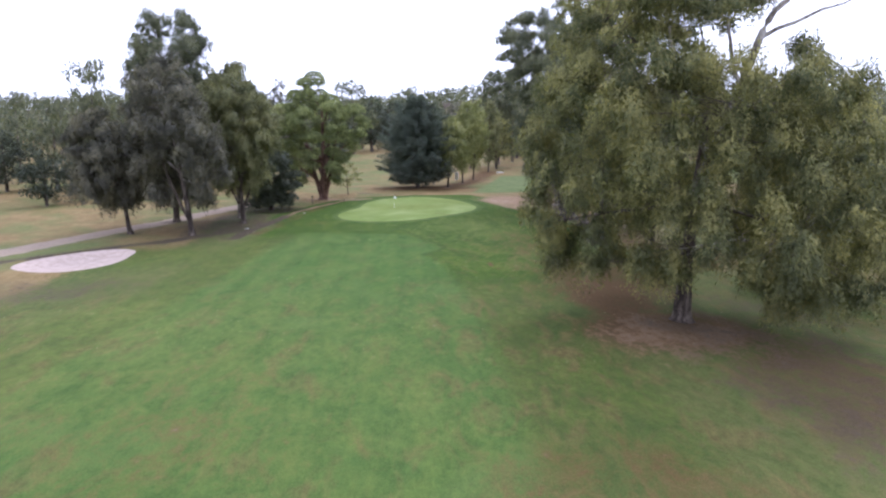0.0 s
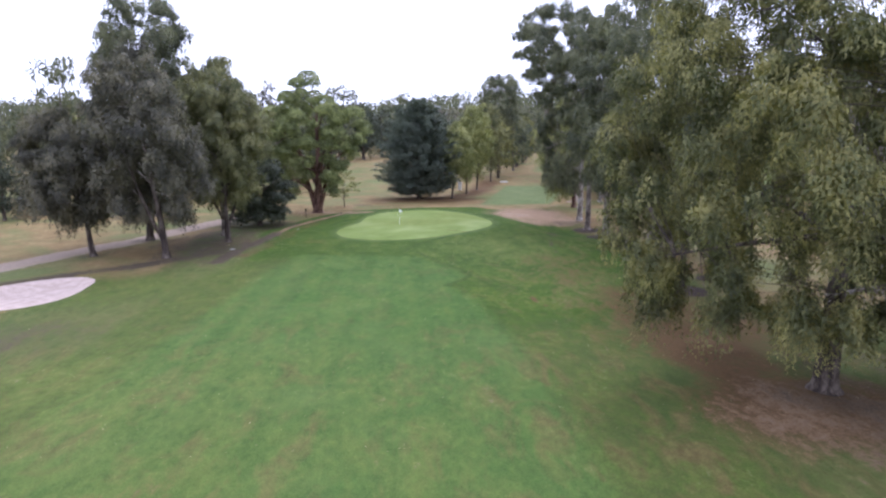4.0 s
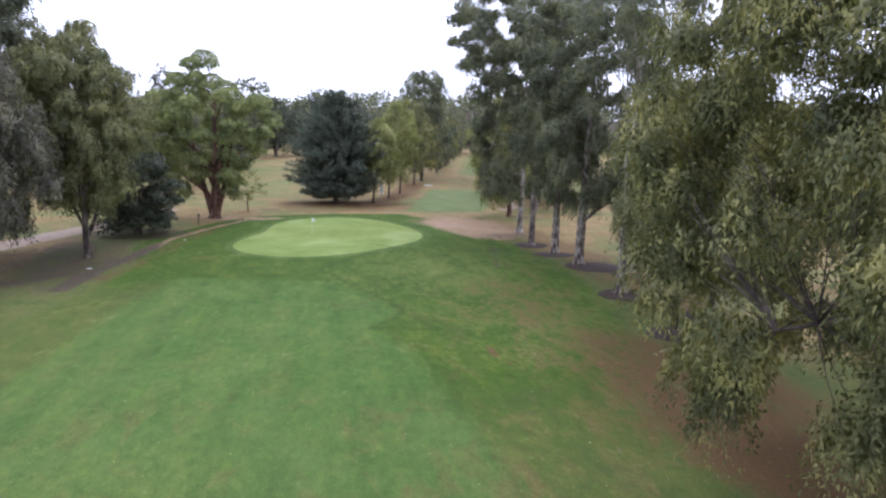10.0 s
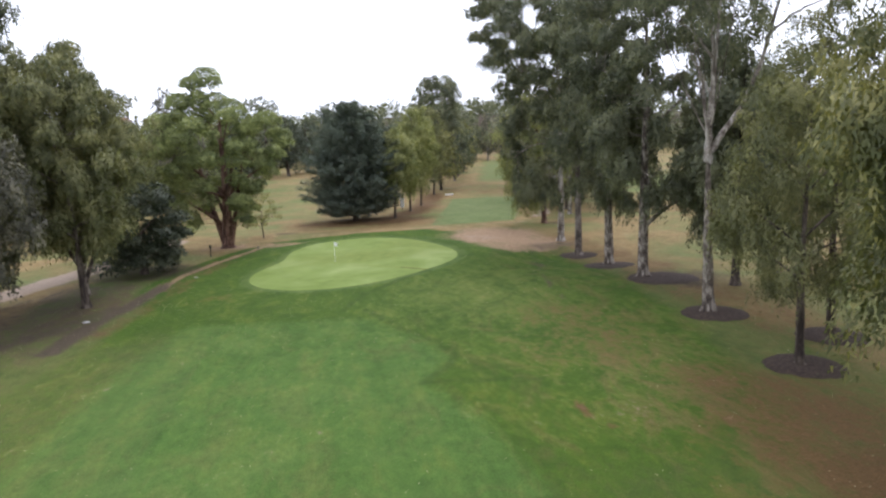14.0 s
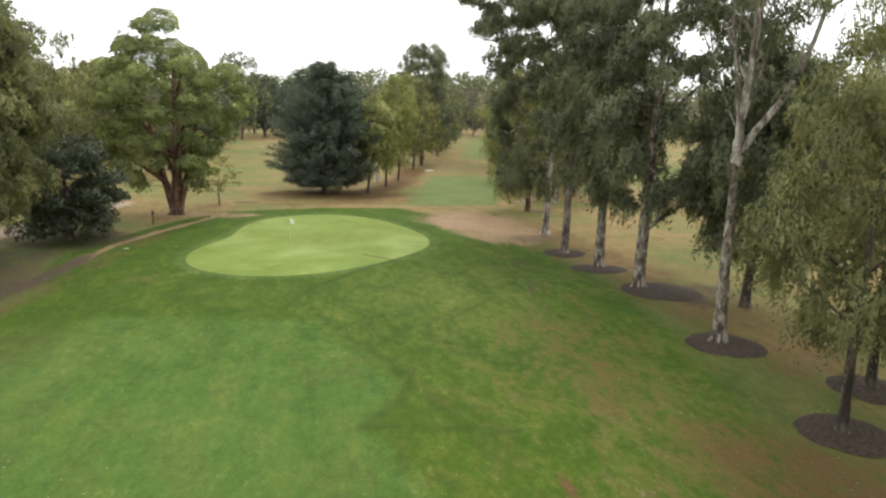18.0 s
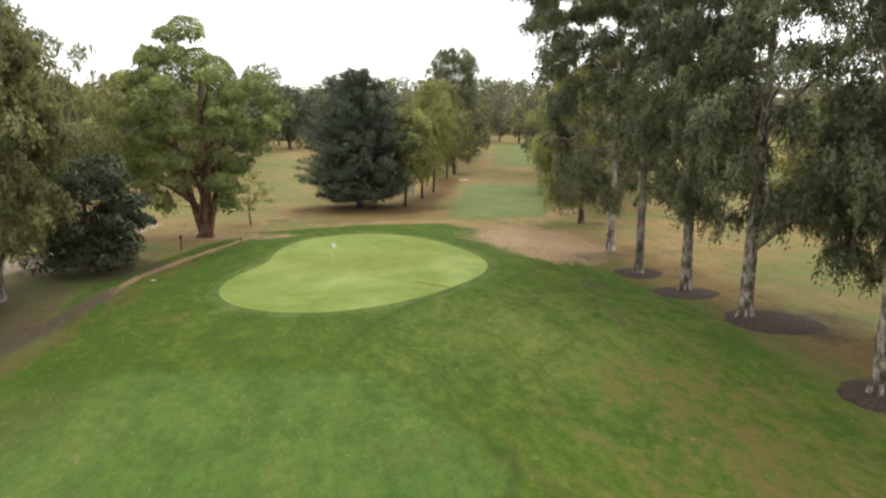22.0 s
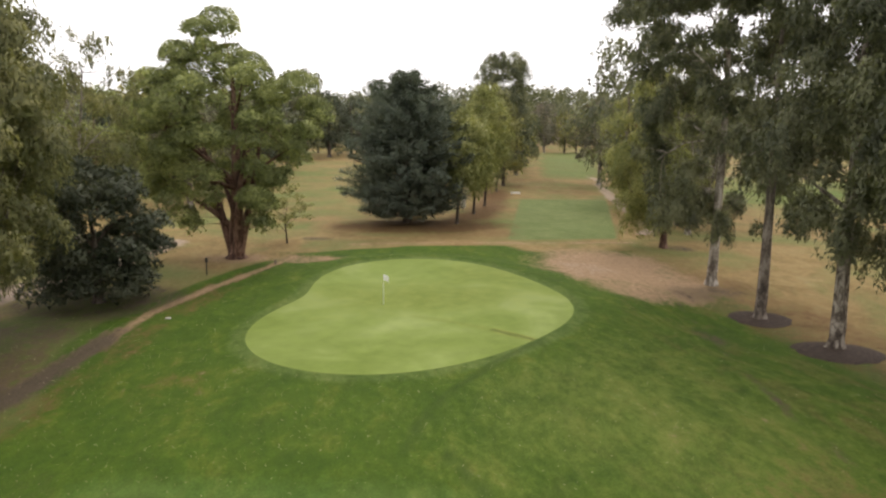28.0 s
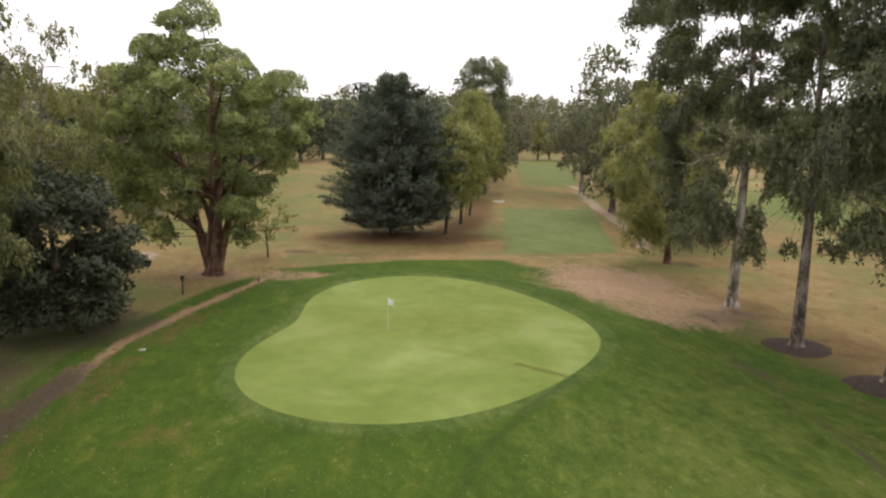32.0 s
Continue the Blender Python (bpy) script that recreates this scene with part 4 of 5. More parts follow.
gum_tree("gum_tree", 27.1, -9.8, "gum with a mottled short trunk and foliage hanging low", LEAF_DARK, BARK_MOTTLED,
         [(6.4, 2.8), (9, 4.2), (12, 4.8), (18, 5.2), (24, 4.6), (29.5, 2.2)], 118, 1.2, 48, 10, (0.30, 0.115), 13,
         trunk_r=0.46, lean=(0.3, 0.6), top=24, fork=5.5, lumps=0.3, inner=0.4, group=ROW, droop=1.6, lobes=64, lobe_r=1.35)
gum_tree("gum_tree", 26.5, -18.5, "broad gum with a grey forked trunk and low hanging foliage", LEAF_DARK, BARK_MOTTLED,
         [(6.4, 3.8), (9, 5.6), (12, 6.8), (18, 6.8), (24, 5.6), (29.5, 2.4)], 142, 1.2, 48, 10, (0.30, 0.115), 14,
         trunk_r=0.48, lean=(0.5, 0.5), top=24, fork=5, lumps=0.3, inner=0.4, group=ROW, droop=1.7, lobes=80, lobe_r=1.35, shift=(1.6, 0),
         boughs=[([(0.3, 0, 4.6), (2.0, -0.5, 6.2), (4.2, -1, 7.0), (5.6, -1, 6.0)], 0.2, 0.04)])
gum_tree("gum_tree", 25.1, -31.0, "tall smooth white gum with bare forked limbs in a mulch ring", LEAF_DARK, BARK_MOTTLED,
         [(17.5, 3.6), (20, 5.4), (24, 6.6), (28, 5.4), (31, 2.0)], 48, 1.35, 50, 9, (0.28, 0.095), 15,
         trunk_r=0.44, lean=(-0.35, -0.35), top=12.8, fork=11, lumps=0.4, inner=0.5, group=ROW, limb_bark=BARK_PALE, kink=0.1, lobes=12,
         boughs=[([(-0.3, -0.3, 10.4), (-0.25, -0.3, 12.0), (0.0, -0.3, 14.2), (0.2, -0.3, 17.0), (-0.1, -0.4, 19.6), (-0.8, -0.4, 21.6), (-0.9, -0.4, 26)], 0.27, 0.05),
                 ([(-0.3, -0.3, 10.2), (-0.05, -0.3, 11.1), (0.75, -0.4, 12.2), (1.9, -0.7, 13.8), (3.0, -0.9, 16.2), (3.8, -1.1, 19.2), (4.8, -1.2, 22.6), (5.6, -1, 26)], 0.26, 0.05),
                 ([(0.2, -0.3, 16.8), (-1.0, -0.5, 18.3), (-2.2, -0.7, 19.2), (-3.7, -0.8, 19.7)], 0.11, 0.03),
                 ([(0.0, -0.3, 14.6), (-0.8, 0, 16.2), (-1.5, 0.3, 18.2)], 0.08, 0.03),
                 ([(0.2, -0.3, 16.8), (0.6, 0, 19), (0.9, 0.2, 21.4), (1.2, 0.4, 25)], 0.13, 0.04),
                 ([(3.4, -1.0, 18.2), (5.0, -1.4, 19.6), (6.8, -1.8, 20.4), (8.6, -2.0, 20.6)], 0.10, 0.03)])
gum_tree("gum_tree", 23.6, -42.1, "young gum with a thin dark trunk and airy grey foliage", LEAF_OLIVE, BARK_BROWN,
         [(3.8, 2.2), (6.0, 3.8), (9.5, 4.6), (13, 4.0), (17.0, 1.4)], 74, 1.0, 50, 9, (0.22, 0.075), 16,
         trunk_r=0.25, lean=(0.2, 0.2), top=13, fork=4, limbs=8, lumps=0.35, inner=0.3, group=ROW, droop=1.9, core=0.03, lobes=54, lobe_r=1.1)
gum_tree("gum_tree", 28.8, -38.0, "thin young gum behind the row, sparse foliage", LEAF_OLIVE, BARK_BROWN,
         [(3.4, 2.2), (6, 4.0), (10, 4.8), (15, 4.6), (19, 2.8), (21, 1.2)], 72, 1.0, 46, 9, (0.24, 0.085), 26,
         trunk_r=0.26, lean=(0.5, 0.2), top=17, fork=3.4, limbs=7, lumps=0.35, inner=0.3, group=ROW, droop=1.8, core=0.04, lobes=28, lobe_r=1.1)
gum_tree("gum_tree", 21.4, -64.5, "big spreading gum, yellow-green hanging foliage, white upper limbs", LEAF_YELLOW, BARK_BROWN,
         [(4.4, 8.5), (6.5, 10.8), (10, 11.4), (14, 10.6), (18, 9.0), (22, 7.4), (26, 4.5)], 480, 1.15, 78, 10, (0.21, 0.076), 17,
         trunk_r=0.62, lean=(0.9, -0.4), top=17, fork=5, limbs=7, lumps=0.28, inner=0.35, group=ROW, limb_bark=BARK_PALE, droop=1.7,
         shift=(-0.4, 0.8), drift=(-1.6, 1.0), kink=0.2, lobes=120, lobe_r=1.5, core=0.14, voids=[(3.2 + 0.43 * k, -1.0 + 0.9 * k, 17.6 + 0.13 * k, 2.6) for k in (-7, -4, -1, 2, 5, 8)] + [(-9.5, 7.0, 5.5, 3.3), (-5.5, 9.0, 6.0, 3.5), (-11.0, 5.0, 6.0, 2.6), (-9.6, 9.5, 11.0, 3.2), (-6.5, 11.0, 10.0, 3.4)] + [(6.8 + 0.43 * k, -1.0 + 0.9 * k, 21.2 + 0.15 * k, 2.8) for k in (-7, -4, -1, 2, 5, 8)],
         more=[(4.2, -2.6, 3.2), (5.0, -3.6, 2.6), (-7.0, -2.0, 4.6), (-9.0, 1.0, 6.5), (9.5, -2, 5.0), (-5.5, -3.0, 13.5), (-3.0, -4.5, 16.0), (-7.0, 0, 16.5),
               (2.5, -5.5, 3.8), (6.5, -5.0, 3.4), (1.0, -7.0, 5.0), (7.5, -6.5, 4.2), (-3.0, -6.0, 5.2), (9.0, -4.0, 7.0), (8.5, -5.0, 10.0), (10.0, -1.0, 13.0),
               (-9.0, 5.5, 12.5), (-7.5, 5.5, 14.4), (-7.0, 6.0, 11.6), (-8.0, 5.5, 9.8), (-6.4, 6.0, 7.6), (-5.0, 6.0, 16.0), (-7.0, 4.0, 17.0), (-3.5, 8.0, 10.0), (-2.0, 8.5, 13.0), (-9.5, 3.0, 9.0),
               (-6.0, 6.5, 13.2), (-4.5, 7.0, 14.8), (-8.4, 4.6, 15.4), (-6.2, 5.0, 18.2), (-4.0, 7.5, 8.6), (-9.6, 4.4, 11.0),
               (2.0, -6.0, 15.5), (5.0, -6.0, 14.5), (7.5, -4.5, 15.5), (-1.0, -6.0, 18.0), (3.5, -4.0, 17.5), (-4.0, -4.0, 20.0),
               (6.0, 0, 13.0), (8.0, 1.0, 11.0), (6.0, 2.0, 16.0), (9.0, -1.0, 9.0), (4.0, 3.0, 18.0), (7.0, 3.0, 14.0), (3.0, -7.0, 11.0), (6.0, -7.0, 9.0), (9.0, -5.5, 6.0),
               (4.0, -6.5, 7.0), (5.0, -7.5, 3.4), (8.5, -6.0, 3.0), (1.0, 2.0, 15.0), (2.5, 0.5, 12.0), (-1.5, -3.0, 20.5), (0.5, -3.5, 18.5), (-1.0, -4.0, 16.0), (1.5, -3.0, 21.5), (2.0, -4.5, 13.5), (-2.5, -2.0, 22.5)],
         boughs=[([(0.5, -0.3, 8.5), (1.2, -0.8, 11.5), (2.9, -1.8, 17.0), (3.4, -2, 19.5), (6.5, -2.4, 22.5)], 0.42, 0.12),
                 ([(2.4, -1.4, 15.2), (1.4, -1.6, 18.5), (1.2, -1.5, 23)], 0.16, 0.05),
                 ([(3.2, -1.9, 18.4), (5.6, -3.0, 19.6), (8.5, -3.6, 20.6)], 0.14, 0.04),
                 ([(1.0, -0.6, 11), (-1.5, -1.0, 16), (-2.6, -1.2, 21)], 0.2, 0.05),
                 ([(0.3, -0.2, 5.0), (2.6, -2.2, 6.0), (5.0, -4.0, 5.4)], 0.16, 0.05)])
gum_tree("gum_tree", 32.0, 25.5, "bright green bushy gum on a short dark trunk", LEAF_LIME, BARK_RED,
         [(3.0, 3.4), (7, 5.0), (11, 5.4), (15, 4.4), (18.5, 2.8), (20.5, 1.2)], 96, 1.3, 44, 9, (0.3, 0.11), 18,
         trunk_r=0.4, lean=(-0.6, 0.4), top=15, fork=3, limbs=9, lumps=0.3, inner=0.5, droop=1.7, shift=(-1.2, 0), lobes=44, lobe_r=1.3)
gum_tree("gum_tree", 38.5, -56, "spreading gum with dull green low foliage", LEAF_OLIVE, BARK_BROWN,
         [(3, 4.5), (6, 6.5), (10, 5.5), (14, 2)], 60, 1.7, 40, 9, (0.42, 0.15), 19, trunk_r=0.4, top=11, fork=3, limbs=7, inner=0.5, droop=1.5)
gum_tree("gum_tree", 31.7, -24.0, "leafy gum close behind the white forked gum", LEAF_DARK, BARK_BROWN,
         [(3.6, 3.0), (6, 4.8), (10, 5.6), (14, 4.8), (17, 3.2), (19, 1.5)], 100, 1.25, 51, 10, (0.30, 0.115), 24,
         trunk_r=0.36, lean=(0.8, 0.2), top=17, fork=4, limbs=8, inner=0.4, droop=1.7, lobes=56, lobe_r=1.35)
gum_tree("gum_tree", 45, -38, "large dark gum behind the spreading tree", LEAF_DARK, BARK_GREY,
         [(4, 4), (9, 6.5), (15, 6.5), (20, 3.5), (22, 1.5)], 62, 1.9, 36, 9, (0.5, 0.18), 20, trunk_r=0.5, top=18, fork=5, limbs=8, inner=0.5)

gum_tree("gum_tree", 33.2, 128, "tall round-topped gum over the slender trees", LEAF_DARK, BARK_GREY,
         [(8, 3.5), (14, 6.0), (20, 7.6), (26, 8.0), (31, 5.5), (33, 3.0)], 96, 2.2, 40, 8, (0.5, 0.2), 23, trunk_r=0.5, top=26, fork=8, limbs=8, inner=0.4, lobes=30, lobe_r=2.2, droop=1.5, stray=0.6)

# ---- trees on the far side of the fairway, by the sandy track ----
SIDE = "gums by the sandy track"
gum_tree("gum_tree", -33.0, -22.0, "leaning dark gum with a bent bare trunk", LEAF_GREY, BARK_BROWN,
         [(4.0, 3.0), (6.5, 5.2), (10, 5.6), (13, 4.4), (16.0, 1.8)], 124, 1.15, 54, 10, (0.3, 0.11), 31,
         trunk_r=0.32, lean=(-2.2, 0.5), top=12, fork=3.6, limbs=8, inner=0.42, group=SIDE, lobes=60, lobe_r=1.3, lumps=0.3, droop=1.7, shift=(-0.6, 0))
gum_tree("gum_tree", -24.6, -24.0, "tall weeping gum with pale upper limbs", LEAF_GREY, BARK_BROWN,
         [(4.8, 3.4), (8, 6.0), (13, 6.4), (17.5, 5.4), (20.5, 3.6), (22.6, 1.6)], 156, 1.2, 49, 10, (0.30, 0.115), 32,
         trunk_r=0.38, lean=(-2.6, 0.5), top=18, fork=3.5, limbs=10, inner=0.4, group=SIDE, lobes=60, lobe_r=1.3, lumps=0.3, droop=1.7, limb_bark=BARK_PALE, stems=2, voids=[(-0.6, -3.8, 5.5, 2.7), (-1.2, -4.0, 8.5, 2.4), (-1.8, -4.3, 11.5, 1.9), (0.4, -5.5, 8.0, 1.8)])
gum_tree("gum_tree", -31.0, -10.7, "tallest gum with an open rounded top", LEAF_DARK, BARK_BROWN,
         [(4, 4.0), (10, 5.4), (16, 5.8), (21, 6.0), (26, 5.4), (29.5, 3.2)], 200, 1.26, 49, 10, (0.30, 0.115), 33,
         trunk_r=0.45, lean=(0.3, 0.5), top=23, fork=7, limbs=9, inner=0.4, group=SIDE, lobes=56, lobe_r=1.4, lumps=0.2, stems=3, droop=1.5, stray=0.6)
gum_tree("gum_tree", -20.8, -13.3, "weeping gum with a dark curved trunk", LEAF_OLIVE, BARK_BROWN,
         [(5.6, 3.2), (8.5, 5.4), (12, 6.0), (17, 5.4), (21.0, 2.6)], 130, 1.15, 49, 10, (0.30, 0.115), 34,
         trunk_r=0.33, lean=(-1.2, 0.4), top=15, fork=3.5, limbs=8, inner=0.42, group=SIDE, lobes=60, lobe_r=1.3, lumps=0.3, droop=1.7, stems=2, limb_bark=BARK_MOTTLED, voids=[(0.2, -4.0, 5.6, 2.7), (0.0, -4.6, 8.6, 2.1)])
gum_tree("gum_tree", -22.9, -7.0, "many-stemmed gum with pale thin trunks", LEAF_OLIVE, BARK_MOTTLED,
         [(4.6, 3.0), (8, 5.2), (12, 5.6), (18, 4.8), (23.0, 2.2)], 130, 1.16, 49, 10, (0.30, 0.115), 35,
         trunk_r=0.32, lean=(-0.4, 0.4), top=15, fork=4, limbs=8, inner=0.42, group=SIDE, lobes=60, lobe_r=1.3, lumps=0.3, droop=1.6, stems=4)
gum_tree("broadleaf_tree", -20.4, 3.4, "dense dark broadleaf tree with foliage to the ground", LEAF_DENSE, BARK_BROWN,
         [(0.7, 4.4), (2.5, 5.2), (5, 5.2), (7.5, 4.2), (9.6, 2.4), (10.8, 1.2)], 120, 1.1, 30, 8, (0.30, 0.15), 36,
         trunk_r=0.35, top=8, fork=1.5, limbs=8, inner=0.62, shape=domed, lumps=0.15, core=0.1, plume=False, lobes=50, lobe_r=1.2)
gum_tree("gum_tree", -24.2, 9.5, "airy gum with open grey-green foliage behind the broadleaf", LEAF_OLIVE, BARK_PALE,
         [(6, 3.0), (10, 4.4), (15, 4.4), (18.5, 3.0), (21.0, 1.2)], 82, 1.05, 22, 8, (0.30, 0.115), 37,
         trunk_r=0.25, lean=(0.8, 0.3), top=17, fork=7, limbs=8, inner=0.4, lumps=0.36, core=0.05, lobes=50, lobe_r=1.2, droop=1.6)
gum_tree("broad_crowned_tree", -14.0, 20.7, "broad tree with domed bright clumps and red-brown forked trunk", LEAF_BRIGHT, BARK_RED,
         [(4.6, 4.4), (7, 6.8), (10, 8.4), (13, 8.8), (16, 7.4), (18.4, 5.0), (20.6, 3.8), (23.6, 2.2)], 122, 1.6, 110, 10, (0.25, 0.12), 44,
         trunk_r=0.8, lean=(0.4, 0.3), top=18, fork=2.2, limbs=14, inner=0.62, shape=domed, stems=5, lumps=0.2, core=0.1, plume=False, lobes=92, lobe_r=0.8, stray=0.2,
         shift=(-1.8, 0), more=[(2.6, -3.0, 3.8), (3.0, -1.5, 3.4), (2.6, -2.4, 5.2), (2.4, -4.0, 6.0), (2.8, -1.0, 5.0), (7.4, 0.6, 14.6), (8.2, -0.6, 13.4), (6.4, -2.2, 16.2), (5.8, 1.5, 17.0), (7.0, -2.0, 12.2), (-4.2, -3, 4.2), (-5.0, -4.5, 5.8), (-7.5, 0, 6.4), (3.4, -1.0, 7.6), (-3.6, -2.0, 3.4)],
         voids=[(7.2, 1.0, 5.0, 3.8), (0.2, -4.0, 4.6, 2.3), (0.2, -1.5, 4.6, 2.2)])
gum_tree("sapling", -10.2, 29.5, "small thin sapling with sparse leaves", LEAF_LIME, BARK_BROWN,
         [(1.8, 1.8), (3.2, 3.0), (4.8, 2.6), (6.6, 1.0)], 40, 0.55, 7, 5, (0.24, 0.13), 39,
         trunk_r=0.1, top=4.6, fork=1.2, limbs=7, inner=0.3, shape=domed, category="sapling", core=0.0, plume=False, lobes=14, lobe_r=0.7, lumps=0.4)
conifer("cypress", 4.2, 47.5, "broad dark blue-green cypress reaching to the ground", 21.0, 8.6, 40, LEAF_NEEDLE, BARK_BROWN, leafs=230, size=(0.34, 0.12))

POPS = "slender gums past the cypress"
for k, (px, py, h, sd) in enumerate(((11.2, 46.6, 15.5, 51), (15.4, 58.3, 19.5, 52), (19.2, 70.3, 20.5, 53), (26.0, 95.5, 21.0, 54))):
    gum_tree("slender_gum", px, py, "slender gum with a thin bare trunk and yellow-green top", LEAF_LIME if k != 3 else LEAF_OLIVE, BARK_BROWN,
             [(4.0, 2.0), (h * 0.42, 3.8), (h * 0.68, 4.4), (h * 0.9, 3.0), (h + 1, 1.0)], 50, 1.5, 30, 8, (0.42, 0.15), sd,
             trunk_r=0.24, lean=(0.8, 0.3), top=h * 0.8, fork=5, limbs=6, inner=0.45, group=POPS, droop=1.4, lobes=24, lobe_r=1.4)

# ---- trees of the wider course: a few kinds, set about with turn and size ----
kinds = []
for k, (lf, bk, h, r, sh) in enumerate(((LEAF_DARK, BARK_GREY, 20, 6.0, weeping), (LEAF_GREY, BARK_PALE, 21, 5.5, weeping),
                                        (LEAF_YELLOW, BARK_BROWN, 18, 5.5, weeping), (LEAF_DENSE, BARK_BROWN, 15, 5.5, domed),
                                        (LEAF_BRIGHT, BARK_RED, 17, 6.0, domed))):
    ob = gum_tree("course_tree", 0, 0, "mature tree standing in the course beyond the fairway", lf, bk,
                  [(2.6 if k != 3 else 1.0, r * 0.6), (h * 0.3, r), (h * 0.55, r * 0.95), (h * 0.8, r * 0.6), (h, r * 0.15)],
                  34, 2.0, 15, 8, (0.6, 0.24), 60 + k, trunk_r=0.4, top=h * 0.8, fork=h * 0.22, limbs=5, inner=0.5,
                  shape=sh, lumps=0.35, group="course trees", place=False, droop=1.3, plume=False, heart_size=(1.5, 2.0), lobes=9, lobe_r=2.3)
    kinds.append(ob)
labels = ("dark green mature gum on the course", "grey-green gum with a pale trunk", "yellow-green gum on open dry grass",
          "dense dark rounded tree", "bright green round-headed tree")
used = set()


def stand(kind, x, y, s, turn):
    m = Matrix.LocRotScale(at(x, y, -0.1), Euler((0, 0, turn)), (s, s, s))
    if kind in used:
        ob = copy_thing(kinds[kind], m)
    else:
        ob = kinds[kind]
        ob.matrix_basis = m
        used.add(kind)
    tagged(ob, labels[kind])


rnd = random.Random(5)
PLACES = []
# left of the second fairway
PLACES += [(0, -27, 84, 1.1), (4, -31, 100, 1.15), (3, -27, 118, 1.25), (0, -33, 133, 1.2), (3, -29, 150, 1.3), (0, -32, 172, 1.2), (1, -30, 198, 1.1), (0, -31, 228, 1.1), (2, -24, 262, 1.1)]
PLACES += [(0, -24, 205, 1.45), (3, -17, 226, 1.6), (0, -30, 246, 1.6), (3, -9, 250, 1.5), (0, 2, 268, 1.5)]
PLACES += [(1, -30, 66, 1.12), (4, -41, 58, 1.0), (2, -45, 90, 1.2)]
# between the two fairways
PLACES += [(2, 30, 108, 1.0), (0, 40, 140, 1.1), (3, 45, 162, 1.1), (2, 52, 186, 1.1), (0, 58, 212, 1.1), (1, 63, 238, 1.1), (0, 22, 110, 0.9)]
# right of the first fairway
PLACES += [(0, 43, 45, 1.2), (2, 46.5, 60, 1.3), (0, 47.5, 77, 1.4), (1, 54.5, 112, 1.3), (1, 40, 36, 0.9), (0, 55, 70, 1.3)]
PLACES += [(2, 46, 52, 0.95), (1, 58, 84, 1.1), (0, 64, 106, 1.2), (2, 71, 128, 1.15), (0, 80, 160, 1.45), (3, 88, 176, 1.2), (1, 96, 206, 1.3), (0, 108, 236, 1.2), (0, 118, 262, 1.1)]
# bushes and woods behind the sandy track
PLACES += [(3, -61.5, 12.5, 0.62), (3, -59, 20, 0.55), (3, -83, 18, 0.8), (0, -64, 38, 1.25)]
PLACES += [(k % 5 if k % 5 != 4 else 0, -112 + 8.5 * k, 30 + 4.6 * k, 0.8 + 0.1 * (k % 3)) for k in range(9)]
PLACES += [(k % 3, -128 + 10 * k, 55 + 5 * k, 0.95 + 0.1 * (k % 2)) for k in range(9)]
# across the field to the right
PLACES += [(k % 5, 118 + 9 * math.sin(k * 1.7), -70 + 15 * k, 0.95 + 0.1 * (k % 4)) for k in range(13)]
PLACES += [(k % 3, 150 + 9 * math.sin(k * 2.1), 10 + 22 * k, 1.2) for k in range(6)]
PLACES += [(2, 66, 30, 0.8), (0, 72, -8, 0.8), (4, 84, 48, 0.85)]
# closing the far ends
PLACES += [(k % 3, 52 + 9.0 * k, 292 + 5 * math.sin(k * 2.3), 1.05 + 0.1 * (k % 2)) for k in range(10)]
PLACES += [(k % 3 if k % 3 != 2 else 3, 44 + 7.5 * k, 326 + 5 * math.sin(k * 1.3), 1.2) for k in range(8)]
PLACES += [(k % 3, -42 + 10 * k, 318 + 6 * math.sin(k * 1.9), 1.1) for k in range(9)]
for k, px, py, s in PLACES:
    stand(k, px, py, s, rnd.uniform(0, 6.28))


def far_woods():
    """Wooded hills past the course: thousands of small crowns, too many to count."""
    rng = np.random.default_rng(7)
    n = 2300
    y = rng.uniform(345, 700, n)
    x = rng.uniform(-0.75, 0.9, n) * (y + 110)
    side = rng.random(n) < 0.2
    x = np.where(side, np.sign(rng.standard_normal(n)) * rng.uniform(190, 380, n), x)
    y = np.where(side, rng.uniform(-100, 380, n), y)
    z = land(x, y)
    c, dr, ow = [], [], []
    for i in range(n):
        h, r = rng.uniform(10, 18), rng.uniform(4, 7.5)
        m = 50
        d = unit(rng.standard_normal((m, 3)))
        lump = 1 + 0.25 * np.sin(d[:, :1] * 5 + i) * np.sin(d[:, 1:2] * 5 + 2 * i)
        c.append(np.array([x[i], y[i], z[i] + h * 0.55]) + d * lump * np.array([r, r, h * 0.45]) * rng.uniform(0.7, 1.0, (m, 1)))
        dr.append(rng.normal(0, 1, (m, 3)))
        ow.append(unit(d + np.array([0, 0, 0.3])))
    ow = np.concatenate(ow)
    v, q = leaf_blades(np.concatenate(c), np.concatenate(dr), 2.1, 1.7, rng, ow)
    o = new("far_woods", leaf_mesh("far_woods", [(v, q, ow)], LEAF_DARK))
    tagged(o, "wooded hills of mixed gums in the distance", "woods", kind="stuff")


far_woods()
for px, py, h in ((-33, 500, 15), (-28, 506, 12)):
    conifer("distant_pine", px, py, "tall pointed pine on the wooded hill", h, 3.2, 77, LEAF_NEEDLE, BARK_BROWN, 12, 6, 16, (1.4, 0.6), True, "hilltop pines")


def prism(bm, lo, hi):
    r = bmesh.ops.create_cube(bm, size=1.0)
    for v in r["verts"]:
        for k in range(3):
            v.co[k] = lo[k] if v.co[k] < 0 else hi[k]
    return r["verts"]


